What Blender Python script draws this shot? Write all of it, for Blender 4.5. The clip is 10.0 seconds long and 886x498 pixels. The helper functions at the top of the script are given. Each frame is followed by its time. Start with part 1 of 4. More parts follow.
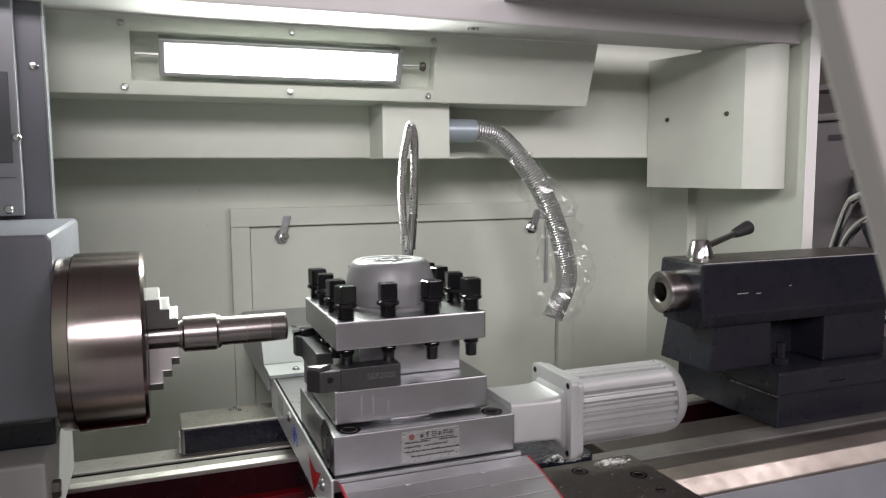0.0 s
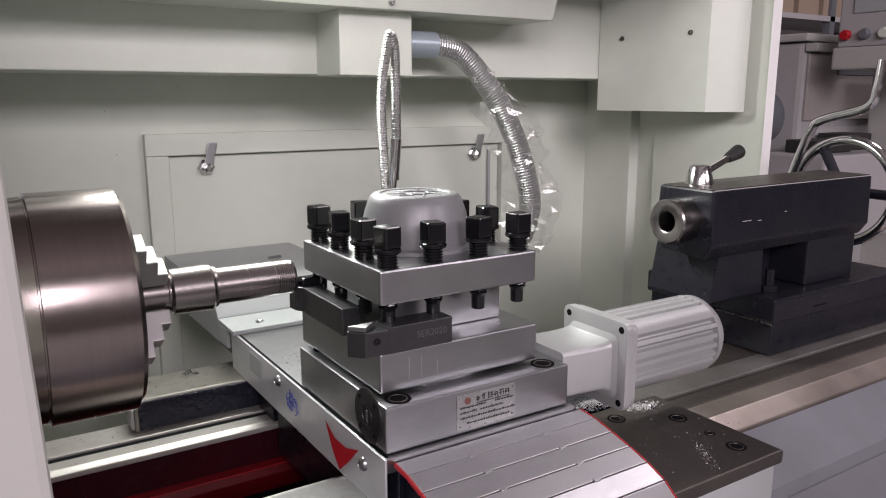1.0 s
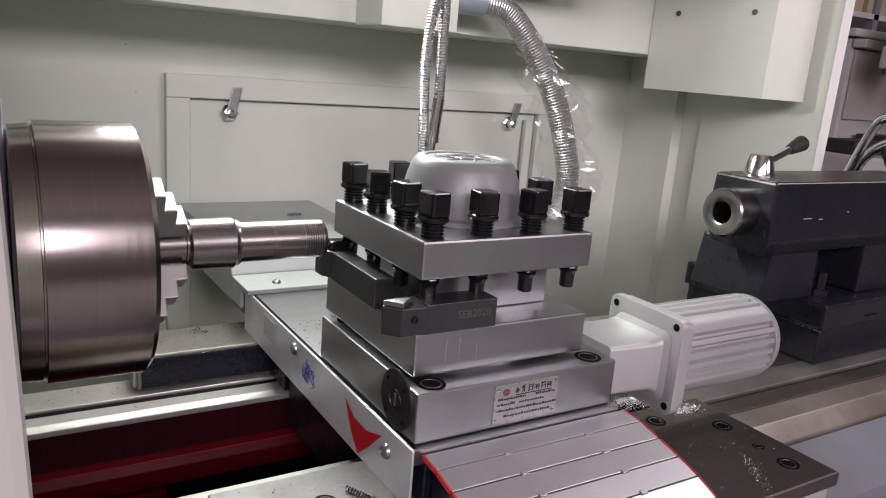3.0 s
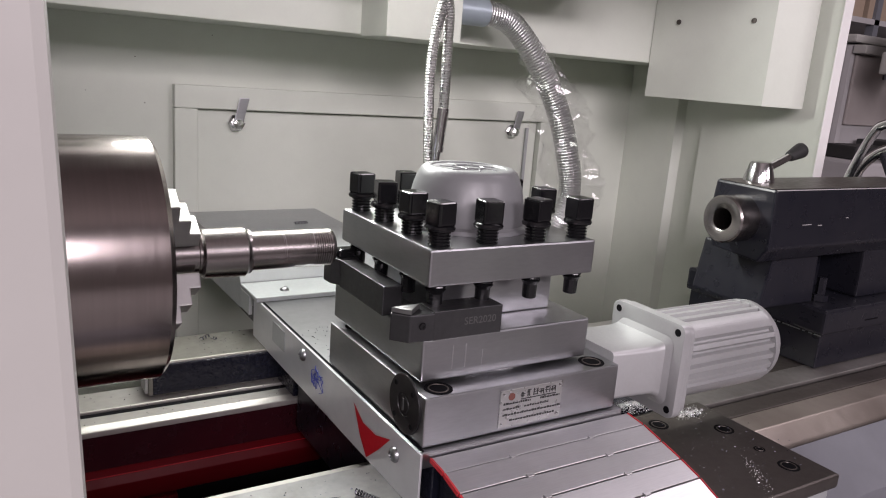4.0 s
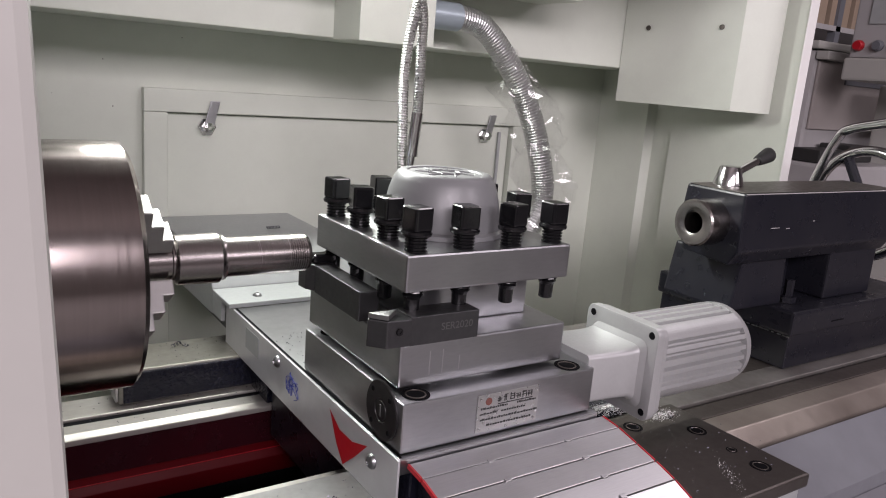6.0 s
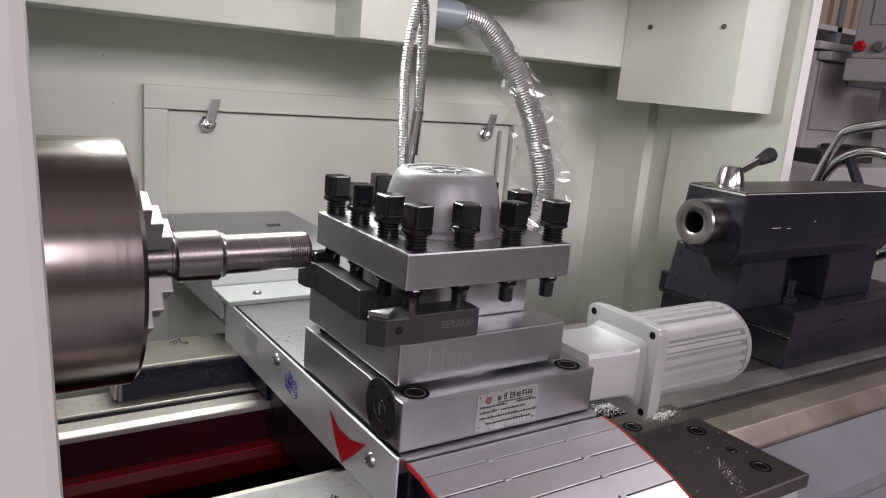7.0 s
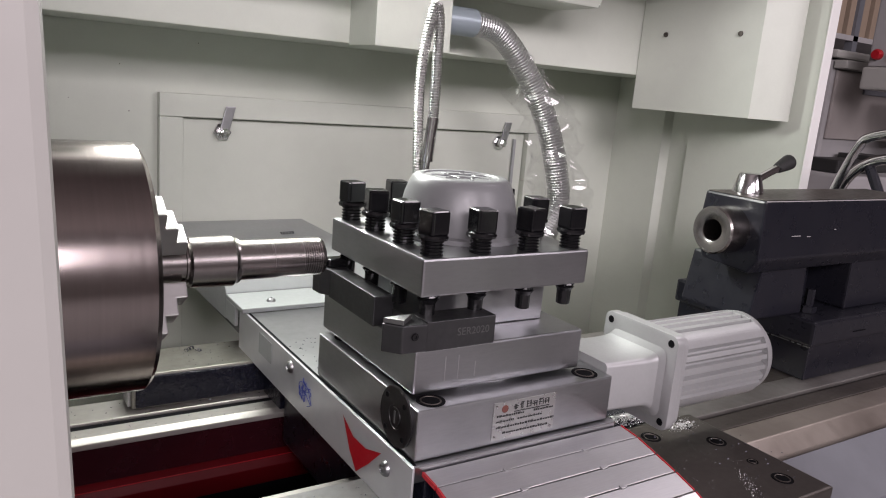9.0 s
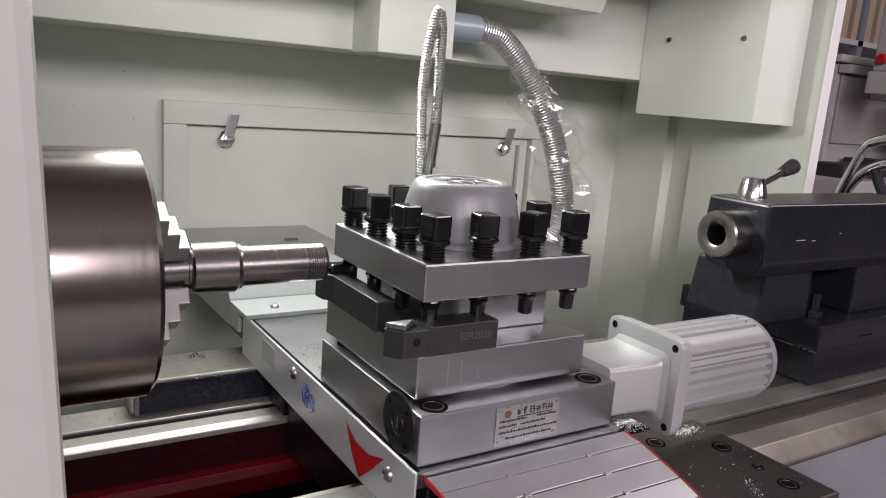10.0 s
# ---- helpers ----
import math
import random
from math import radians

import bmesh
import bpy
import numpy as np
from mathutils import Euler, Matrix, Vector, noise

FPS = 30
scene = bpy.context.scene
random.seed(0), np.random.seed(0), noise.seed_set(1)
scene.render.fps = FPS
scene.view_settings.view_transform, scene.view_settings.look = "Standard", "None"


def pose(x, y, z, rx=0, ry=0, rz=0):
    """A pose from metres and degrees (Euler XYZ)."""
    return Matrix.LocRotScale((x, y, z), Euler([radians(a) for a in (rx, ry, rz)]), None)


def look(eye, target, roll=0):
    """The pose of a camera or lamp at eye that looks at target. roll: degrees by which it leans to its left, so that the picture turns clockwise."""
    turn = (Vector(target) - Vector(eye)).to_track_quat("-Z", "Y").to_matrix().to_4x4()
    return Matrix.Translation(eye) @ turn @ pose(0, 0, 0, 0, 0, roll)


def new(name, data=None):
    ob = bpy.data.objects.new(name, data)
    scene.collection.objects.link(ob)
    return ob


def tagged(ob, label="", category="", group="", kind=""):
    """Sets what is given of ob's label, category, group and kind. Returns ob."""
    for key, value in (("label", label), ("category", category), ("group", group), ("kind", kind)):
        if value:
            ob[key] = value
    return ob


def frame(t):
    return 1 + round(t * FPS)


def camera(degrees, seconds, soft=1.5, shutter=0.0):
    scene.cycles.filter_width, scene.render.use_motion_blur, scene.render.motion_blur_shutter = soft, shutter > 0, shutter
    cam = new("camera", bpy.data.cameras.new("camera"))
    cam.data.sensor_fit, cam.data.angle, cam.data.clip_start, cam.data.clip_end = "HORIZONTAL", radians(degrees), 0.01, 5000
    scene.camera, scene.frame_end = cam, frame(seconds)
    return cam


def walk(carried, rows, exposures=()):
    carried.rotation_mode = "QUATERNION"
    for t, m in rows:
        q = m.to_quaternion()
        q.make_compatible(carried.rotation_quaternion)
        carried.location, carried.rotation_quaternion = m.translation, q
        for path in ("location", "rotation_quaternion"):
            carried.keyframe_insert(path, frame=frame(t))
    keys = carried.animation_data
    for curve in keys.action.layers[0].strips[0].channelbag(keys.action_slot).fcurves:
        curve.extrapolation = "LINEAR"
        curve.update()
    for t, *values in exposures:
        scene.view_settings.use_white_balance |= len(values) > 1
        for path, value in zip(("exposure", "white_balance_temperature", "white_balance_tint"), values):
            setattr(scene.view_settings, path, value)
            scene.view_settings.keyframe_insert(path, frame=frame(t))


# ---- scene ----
cam = camera(61.03, 10.0, soft=1.05, shutter=0.3)
# seconds, place, then pitch, roll and yaw in degrees
PATH = [
    (0, -0.1298, -0.8400, 1.3159, -6.00, 0.38, -20.86),
    (0.5, -0.2349, -0.7178, 1.3087, -9.20, 0.51, -27.93),
    (1, -0.2454, -0.6446, 1.3062, -11.52, -0.01, -32.53),
    (1.5, -0.2228, -0.6002, 1.2961, -12.74, -1.34, -33.02),
    (2, -0.2292, -0.5727, 1.2937, -13.56, -3.11, -31.97),
    (2.5, -0.2367, -0.5712, 1.2929, -13.94, -4.19, -31.14),
    (3, -0.2388, -0.5710, 1.2920, -13.84, -4.64, -31.04),
    (4.5, -0.2516, -0.5851, 1.2982, -13.09, -4.20, -30.91),
    (5, -0.2496, -0.5786, 1.2970, -12.85, -4.15, -31.98),
    (5.5, -0.2522, -0.5781, 1.2978, -12.89, -4.31, -32.93),
    (7, -0.2510, -0.5766, 1.2967, -13.05, -4.85, -33.05),
    (7.5, -0.2496, -0.5729, 1.2945, -12.96, -4.85, -32.56),
    (8, -0.2489, -0.5719, 1.2934, -12.86, -4.83, -32.28),
    (8.5, -0.2493, -0.5726, 1.2918, -12.66, -4.76, -32.15),
    (9, -0.2501, -0.5705, 1.2917, -12.34, -4.75, -32.11),
    (9.5, -0.2493, -0.5704, 1.2913, -11.98, -4.68, -31.91),
    (10, -0.2476, -0.5716, 1.2904, -11.85, -4.45, -31.75),
]
walk(cam, [(t, pose(x, y, z, 90 + pitch, roll, yaw)) for t, x, y, z, pitch, roll, yaw in PATH],
     [(0, -0.12, 6500, 7), (0.5, -0.08, 6500, 10), (1.2, 0.0, 6500, 15), (4.5, 0.0, 6500, 15), (7, 0.0, 6500, 13), (10, 0.0, 6500, 13)])

# ---- world and light ----
world = bpy.data.worlds.new("workshop_air")
world.use_nodes = True
scene.world = world
world.node_tree.nodes["Background"].inputs[0].default_value = (0.86, 0.92, 1.0, 1)
world.node_tree.nodes["Background"].inputs[1].default_value = 0.32
scene.view_settings.exposure = -0.46


def area_lamp(name, at, target, sx, sy, watts, color):
    data = bpy.data.lights.new(name, "AREA")
    data.shape, data.size, data.size_y, data.energy, data.color = "RECTANGLE", sx, sy, watts, color
    ob = new(name, data)
    ob.matrix_world = look(at, target)
    return ob


# unseen area lamps in front stand in for the workshop's own lighting
for lx, watts in ((-4.0, 158), (-1.0, 185), (2.8, 88)):
    area_lamp("workshop_fill", (lx, -5.0, 3.4), (lx * 0.3 + 0.3, 0.2, 1.2), 2.4, 1.3, watts, (1.0, 0.905, 0.965))
# another unseen lamp, added to brighten the machines past the end wall
area_lamp("workshop_fill", (3.4, -0.4, 4.9), (3.2, 0.7, 0.0), 2.4, 0.7, 70, (1.0, 0.905, 0.965))
# the strip lamp of the machine
area_lamp("strip_light", (0.07, 0.318, 1.482), (0.07, -0.30, 1.12), 0.33, 0.035, 8.8, (0.96, 1.0, 0.93))


# ---- materials ----
def material(name, color, rough=0.5, metal=0.0, grain=0.0, scale=40.0, stain=0.0, bump=0.0, stretch=(1, 1, 1), dark=None, spec=0.5, coat=0.0, deep=0.001, uneven=0.12):
    m = bpy.data.materials.new(name)
    m.use_nodes = True
    n, l = m.node_tree.nodes, m.node_tree.links
    b = n["Principled BSDF"]
    b.inputs["Roughness"].default_value, b.inputs["Metallic"].default_value = rough, metal
    b.inputs["Specular IOR Level"].default_value, b.inputs["Coat Weight"].default_value = spec, coat
    b.inputs["Base Color"].default_value = (*color, 1)
    co = n.new("ShaderNodeTexCoord")
    mp = n.new("ShaderNodeMapping")
    mp.inputs["Scale"].default_value = stretch
    geo = n.new("ShaderNodeNewGeometry")
    l.new(geo.outputs["Position"], mp.inputs["Vector"])
    fine, broad = n.new("ShaderNodeTexNoise"), n.new("ShaderNodeTexNoise")
    fine.inputs["Scale"].default_value, fine.inputs["Detail"].default_value = scale, 6
    broad.inputs["Scale"].default_value, broad.inputs["Detail"].default_value = scale * 0.13, 5
    l.new(mp.outputs[0], fine.inputs["Vector"]), l.new(geo.outputs["Position"], broad.inputs["Vector"])
    ramp = n.new("ShaderNodeMapRange")
    ramp.inputs["From Min"].default_value, ramp.inputs["From Max"].default_value = 0.42, 0.72
    l.new(broad.outputs["Fac"], ramp.inputs["Value"])
    mix1, mix2 = n.new("ShaderNodeMix"), n.new("ShaderNodeMix")
    mix1.data_type = mix2.data_type = "RGBA"
    dk = dark or tuple(c * 0.55 for c in color)
    mix1.inputs["A"].default_value, mix1.inputs["B"].default_value = (*color, 1), (*dk, 1)
    f1 = n.new("ShaderNodeMath")
    f1.operation, f1.inputs[1].default_value = "MULTIPLY", stain
    l.new(ramp.outputs[0], f1.inputs[0]), l.new(f1.outputs[0], mix1.inputs["Factor"])
    f2 = n.new("ShaderNodeMath")
    f2.operation, f2.inputs[1].default_value = "MULTIPLY", grain
    l.new(fine.outputs["Fac"], f2.inputs[0]), l.new(f2.outputs[0], mix2.inputs["Factor"])
    l.new(mix1.outputs["Result"], mix2.inputs["A"])
    mix2.inputs["B"].default_value = (*[c * 0.35 for c in color], 1)
    l.new(mix2.outputs["Result"], b.inputs["Base Color"])
    rr = n.new("ShaderNodeMapRange")
    rr.inputs["To Min"].default_value, rr.inputs["To Max"].default_value = max(0.03, rough - uneven), min(1, rough + uneven)
    l.new(fine.outputs["Fac"], rr.inputs["Value"]), l.new(rr.outputs[0], b.inputs["Roughness"])
    if bump:
        bp = n.new("ShaderNodeBump")
        bp.inputs["Strength"].default_value, bp.inputs["Distance"].default_value = bump, deep
        l.new(fine.outputs["Fac"], bp.inputs["Height"]), l.new(bp.outputs[0], b.inputs["Normal"])
    return m


PAINT = material("pale green machine paint", (0.61, 0.645, 0.57), 0.42, grain=0.06, scale=260, stain=0.06, bump=0.05)
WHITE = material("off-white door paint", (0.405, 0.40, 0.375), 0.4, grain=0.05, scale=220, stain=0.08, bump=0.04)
GREY = material("blue-grey machine enamel", (0.18, 0.185, 0.215), 0.4, grain=0.06, scale=200, stain=0.1, bump=0.05)
DARKGREY = material("dark grey enamel", (0.13, 0.135, 0.15), 0.45, grain=0.08, scale=160, stain=0.15)
HOOD = material("light grey sheet paint", (0.35, 0.365, 0.365), 0.4, grain=0.06, scale=200, stain=0.12)
RED = material("deep red casting enamel", (0.085, 0.0015, 0.004), 0.46, grain=0.12, scale=60, stain=0.45, bump=0.10, dark=(0.07, 0.003, 0.006), spec=0.15)
STEEL = material("ground steel", (0.47, 0.475, 0.49), 0.33, 1.0, grain=0.22, scale=110, stain=0.35, bump=0.008, stretch=(1, 1, 5), uneven=0.07)
GALV = material("galvanised sheet", (0.66, 0.665, 0.68), 0.34, 0.45, grain=0.12, scale=90, stain=0.2, bump=0.03)
SHEET = material("brushed sheet steel", (0.64, 0.64, 0.65), 0.42, 1.0, grain=0.2, scale=120, stain=0.2, bump=0.03, stretch=(0.6, 8, 8))
TURNED = material("turned steel", (0.40, 0.37, 0.36), 0.25, 1.0, grain=0.35, scale=300, stain=0.05, bump=0.04, stretch=(3, 0.01, 0.01), uneven=0.06)
CHUCK = material("spinning chuck steel", (0.38, 0.335, 0.32), 0.19, 1.0, grain=0.30, scale=110, stain=0.0, bump=0.0, stretch=(4, 0.01, 0.01), uneven=0.05)
WAY = material("oily ground bedway", (0.43, 0.415, 0.39), 0.46, 0.6, grain=0.3, scale=90, stain=0.45, bump=0.03, stretch=(1, 2, 2), dark=(0.25, 0.22, 0.19))
COVER = material("blackened cover", (0.025, 0.024, 0.025), 0.4, 0.5, grain=0.2, scale=120, stain=0.3)
WING = material("ground wing with oil marks", (0.18, 0.18, 0.18), 0.55, 0.4, grain=0.35, scale=160, stain=0.75, bump=0.03, dark=(0.09, 0.085, 0.08))
GRIME = material("grimy dark steel", (0.12, 0.105, 0.095), 0.4, 0.7, grain=0.3, scale=120, stain=0.35, bump=0.08)
CAST = material("oily black casting", (0.012, 0.013, 0.022), 0.16, 0.0, grain=0.3, scale=150, stain=0.3, bump=0.45, spec=0.5, deep=0.005)
BLACK = material("black machine enamel", (0.010, 0.0105, 0.016), 0.30, grain=0.12, scale=60, stain=0.3, bump=0.008, dark=(0.028, 0.026, 0.028), spec=0.45)
OXIDE = material("black oxide steel", (0.007, 0.007, 0.008), 0.13, 0.0, grain=0.3, scale=300, bump=0.03, spec=0.5, uneven=0.05)
HOLDER = material("dark tool steel", (0.115, 0.115, 0.12), 0.36, 0.9, grain=0.35, scale=200, stain=0.3, bump=0.05)
CHROME = material("chrome", (0.72, 0.72, 0.72), 0.14, 1.0, grain=0.1, scale=300)
SILVER = material("silver painted aluminium", (0.40, 0.405, 0.405), 0.42, 0.3, grain=0.1, scale=300, stain=0.1, bump=0.08)
CAP = material("grey satin plastic", (0.175, 0.178, 0.182), 0.36, grain=0.05, scale=300, bump=0.03)
RUBBER = material("black rubber", (0.02, 0.02, 0.02), 0.6)
STICKER = material("red sticker", (0.40, 0.008, 0.016), 0.35, grain=0.06, scale=200)
WASH = material("red edge paint", (0.50, 0.02, 0.03), 0.5, grain=0.2, scale=300)
INK = material("blue marker ink", (0.05, 0.07, 0.30), 0.6)
ZINC = material("zinc plated hose", (0.62, 0.62, 0.62), 0.36, 0.95, grain=0.1, scale=300)
STAMP = material("stamped steel", (0.18, 0.18, 0.18), 0.4, 0.8)
JAW = material("worn jaw steel", (0.42, 0.41, 0.405), 0.4, 1.0, grain=0.2, scale=150, stain=0.2)
# RED taken down to maroon: the shade below the way is in the colour
MAROON = material("maroon casting darkened for shade", (0.020, 0.004, 0.007), 0.25, grain=0.2, scale=60, stain=0.5, bump=0.15, dark=(0.05, 0.003, 0.006), coat=0.2)
VEE = material("tan prism way", (0.40, 0.35, 0.31), 0.34, 0.7, grain=0.3, scale=60, stain=0.7, dark=(0.17, 0.14, 0.12), bump=0.02)
NECK = material("ribbed steel hose", (0.50, 0.50, 0.485), 0.30, 1.0, grain=0.1, scale=300)
SHOPBROWN = material("brown-grey machine sheet", (0.34, 0.31, 0.295), 0.6, grain=0.1, scale=20, stain=0.3)
WINGTOP = material("oily ground wing top", (0.36, 0.35, 0.31), 0.36, 0.8, grain=0.35, scale=140, stain=0.5, bump=0.05, dark=(0.16, 0.15, 0.12))
PANELGREY = material("light blue-grey panel", (0.33, 0.34, 0.37), 0.4, grain=0.06, scale=200, stain=0.1, bump=0.04)
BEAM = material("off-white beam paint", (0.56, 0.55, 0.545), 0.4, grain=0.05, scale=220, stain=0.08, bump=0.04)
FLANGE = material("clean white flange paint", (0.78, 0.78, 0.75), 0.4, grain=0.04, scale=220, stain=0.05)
FRONTGREY = material("uneven blue-grey bed enamel", (0.20, 0.205, 0.225), 0.36, grain=0.15, scale=45, stain=0.55, bump=0.25, dark=(0.11, 0.11, 0.125), deep=0.002)
DIRTYWAY = material("grimy front way", (0.29, 0.275, 0.26), 0.42, 0.7, grain=0.35, scale=90, stain=0.6, bump=0.03, dark=(0.10, 0.085, 0.075))
TIP = material("worn tool steel", (0.36, 0.36, 0.36), 0.34, 0.9, grain=0.35, scale=220, stain=0.4, bump=0.2)
PRINT = material("black print", (0.03, 0.03, 0.03), 0.5)
PLATE = material("bare label plate", (0.48, 0.48, 0.475), 0.30, 0.85, grain=0.1, scale=300)
ORANGE = material("red-brown print", (0.14, 0.05, 0.04), 0.5)
APRONGREY = material("dim blue-grey sheet", (0.15, 0.15, 0.165), 0.5, grain=0.15, scale=40, stain=0.3)
BLUEGREY = material("pale blue-grey coupling", (0.36, 0.42, 0.46), 0.32, 0.35)
# near-black that holds the shade of holes, grooves and gaps; also dark marks
SHADEBLACK = material("near-black for shade and dark marks", (0.006, 0.006, 0.007), 0.7, spec=0.05)
CONCRETE = material("workshop concrete", (0.25, 0.24, 0.235), 0.7, grain=0.2, scale=8, stain=0.4)
SHOPWALL = material("workshop wall", (0.27, 0.24, 0.23), 0.8, grain=0.1, scale=4, stain=0.2)
TAN = material("tan packing board", (0.30, 0.23, 0.17), 0.7, grain=0.2, scale=20)
MOTORGREY = material("weathered machine grey", (0.38, 0.37, 0.37), 0.5, grain=0.1, scale=30, stain=0.2)
CHIP = material("steel swarf", (0.10, 0.10, 0.12), 0.3, 0.9)

GLOW = bpy.data.materials.new("lit diffuser")
GLOW.use_nodes = True
GLOW.node_tree.nodes["Principled BSDF"].inputs["Emission Color"].default_value = (0.96, 1.0, 0.97, 1)
GLOW.node_tree.nodes["Principled BSDF"].inputs["Emission Strength"].default_value = 4.0

FILM = bpy.data.materials.new("clear plastic film")
FILM.use_nodes = True
_n, _l = FILM.node_tree.nodes, FILM.node_tree.links
_gl, _tr, _mx = _n.new("ShaderNodeBsdfGlossy"), _n.new("ShaderNodeBsdfTransparent"), _n.new("ShaderNodeMixShader")
_gl.inputs["Roughness"].default_value = 0.13
_mx.inputs[0].default_value = 0.085
_l.new(_tr.outputs[0], _mx.inputs[1]), _l.new(_gl.outputs[0], _mx.inputs[2])
_l.new(_mx.outputs[0], _n["Material Output"].inputs["Surface"])


# ---- builders ----
def part(name, bm, mat, parent=None, label="", smooth=False):
    me = bpy.data.meshes.new(name)
    bmesh.ops.recalc_face_normals(bm, faces=bm.faces)
    bm.to_mesh(me)
    bm.free()
    me.materials.append(mat)
    if smooth:
        me.shade_smooth()
        me.set_sharp_from_angle(angle=radians(35))
    ob = new(name, me)
    if parent:
        ob.parent = parent
    if label:
        ob["label"] = label
    return ob


def thing(name, label, category, group=""):
    return tagged(new(name), label, category, group)


def structure(name, bm, mat, label, category, smooth=False):
    return tagged(part(name, bm, mat, smooth=smooth), label, category, kind="structure")


def box(x0, x1, y0, y1, z0, z1, bevel=0.0, seg=2, bm=None):
    b = bmesh.new()
    r = bmesh.ops.create_cube(b, size=1)
    for v in r["verts"]:
        v.co = Vector((x0 + (v.co.x + 0.5) * (x1 - x0), y0 + (v.co.y + 0.5) * (y1 - y0), z0 + (v.co.z + 0.5) * (z1 - z0)))
    if bevel:
        bmesh.ops.bevel(b, geom=b.edges[:], offset=bevel, segments=seg, affect="EDGES", profile=0.6)
    return merge(bm, b)


def merge(bm, b):
    if bm is None:
        return b
    me = bpy.data.meshes.new("tmp")
    b.to_mesh(me)
    b.free()
    bm.from_mesh(me)
    bpy.data.meshes.remove(me)
    return bm


def prism(profile, axis, a, c, bevel=0.0, bm=None):
    """A profile of 2D points swept along x, y or z from a to c. The profile's axes are the two others in order."""
    b = bmesh.new()

    def p3(u, v, w):
        return {"x": (w, u, v), "y": (u, w, v), "z": (u, v, w)}[axis]
    lo = [b.verts.new(p3(u, v, a)) for u, v in profile]
    hi = [b.verts.new(p3(u, v, c)) for u, v in profile]
    n = len(profile)
    b.faces.new(lo), b.faces.new(hi[::-1])
    for i in range(n):
        b.faces.new((lo[i], hi[i], hi[(i + 1) % n], lo[(i + 1) % n]))
    bmesh.ops.recalc_face_normals(b, faces=b.faces)
    if bevel:
        bmesh.ops.bevel(b, geom=b.edges[:], offset=bevel, segments=2, affect="EDGES", profile=0.6)
    return merge(bm, b)


def lathe(profile, axis="x", at=(0, 0, 0), seg=48, bm=None):
    """A turned solid: (place along the axis, radius) pairs; closes where the radius is 0."""
    b = bmesh.new()
    rings = []
    for s, r in profile:
        ring = []
        for i in range(seg if r > 1e-6 else 1):
            a = 2 * math.pi * i / seg
            u, v = r * math.cos(a), r * math.sin(a)
            co = {"x": (s, u, v), "y": (v, s, u), "z": (u, v, s)}[axis]
            ring.append(b.verts.new(Vector(co) + Vector(at)))
        rings.append(ring)
    for p, q in zip(rings, rings[1:]):
        for i in range(seg):
            j = (i + 1) % seg
            vs = [p[i % len(p)], p[j % len(p)], q[j % len(q)], q[i % len(q)]]
            vs = list(dict.fromkeys(vs))
            if len(vs) > 2:
                b.faces.new(vs)
    return merge(bm, b)


def tube(points, r, seg=10, bm=None, wave=0.0, pitch=0.004, step=None):
    """A round tube along a smooth line through the points; wave gives it rings like a metal hose."""
    P = [Vector(p) for p in points]
    ext = [2 * P[0] - P[1], *P, 2 * P[-1] - P[-2]]
    line = []
    for i in range(1, len(ext) - 2):
        for k in range(24):
            t = k / 24
            a, q, c, d = ext[i - 1:i + 3]
            line.append(0.5 * ((2 * q) + (c - a) * t + (2 * a - 5 * q + 4 * c - d) * t * t + (3 * q - a - 3 * c + d) * t ** 3))
    line.append(P[-1])
    if len(points) == 2:
        line = P
    dist = [0]
    for a, c in zip(line, line[1:]):
        dist.append(dist[-1] + (c - a).length)
    step = step or (pitch / 3 if wave else max(dist[-1] / 60, r * 0.4))
    n = max(2, int(dist[-1] / step))
    rings, b, up, k = [], bmesh.new(), None, 0
    for i in range(n + 1):
        s = dist[-1] * i / n
        while k < len(dist) - 2 and dist[k + 1] < s:
            k += 1
        f = (s - dist[k]) / max(1e-9, dist[k + 1] - dist[k])
        c, d = line[k].lerp(line[k + 1], f), (line[k + 1] - line[k]).normalized()
        if up is None:
            up = d.orthogonal().normalized()
        up = (up - d * up.dot(d)).normalized()
        side = d.cross(up)
        rr = r + (wave * (0, 1, 0.6)[i % 3] if wave else 0)
        rings.append([b.verts.new(c + rr * (math.cos(2 * math.pi * j / seg) * up + math.sin(2 * math.pi * j / seg) * side)) for j in range(seg)])
    for p, q in zip(rings, rings[1:]):
        for j in range(seg):
            b.faces.new((p[j], p[(j + 1) % seg], q[(j + 1) % seg], q[j]))
    b.faces.new(rings[0][::-1]), b.faces.new(rings[-1])
    return merge(bm, b)


def place(ob, m):
    ob.matrix_basis = m
    return ob


AXIS = 1.143          # height of the spindle line
REAR_Z, FRONT_Z = 0.930, 0.952   # tops of the rear and front bedways

# ---- enclosure ----
bm = box(-0.60, 0.93, 0.608, 0.63, 0.55, 1.60)
wall_back = structure("wall_back", bm, PAINT, "pale green painted sheet metal back wall of the lathe enclosure", "wall")
bm = prism([(0.93, 0.63), (0.93, 0.475), (0.945, 0.465), (0.945, 0.42), (0.93, 0.41), (0.93, 0.1672), (0.951, 0.1672), (0.951, 0.63)], "z", 0.55, 1.75)
wall_right = structure("wall_right", bm, PAINT, "pale green folded sheet metal end wall with a white front flange", "wall")
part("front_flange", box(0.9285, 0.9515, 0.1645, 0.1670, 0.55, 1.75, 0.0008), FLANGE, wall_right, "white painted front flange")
bm = box(-0.60, -0.254, 0.25, 0.274, 0.55, 1.60, 0.003)
wall_left = structure("wall_left", bm, GREY, "blue-grey painted end wall beside the headstock", "wall")
part("panel", box(-0.60, -0.286, 0.234, 0.2495, 1.262, 1.60, 0.002), PANELGREY, wall_left, "light blue-grey switch panel")
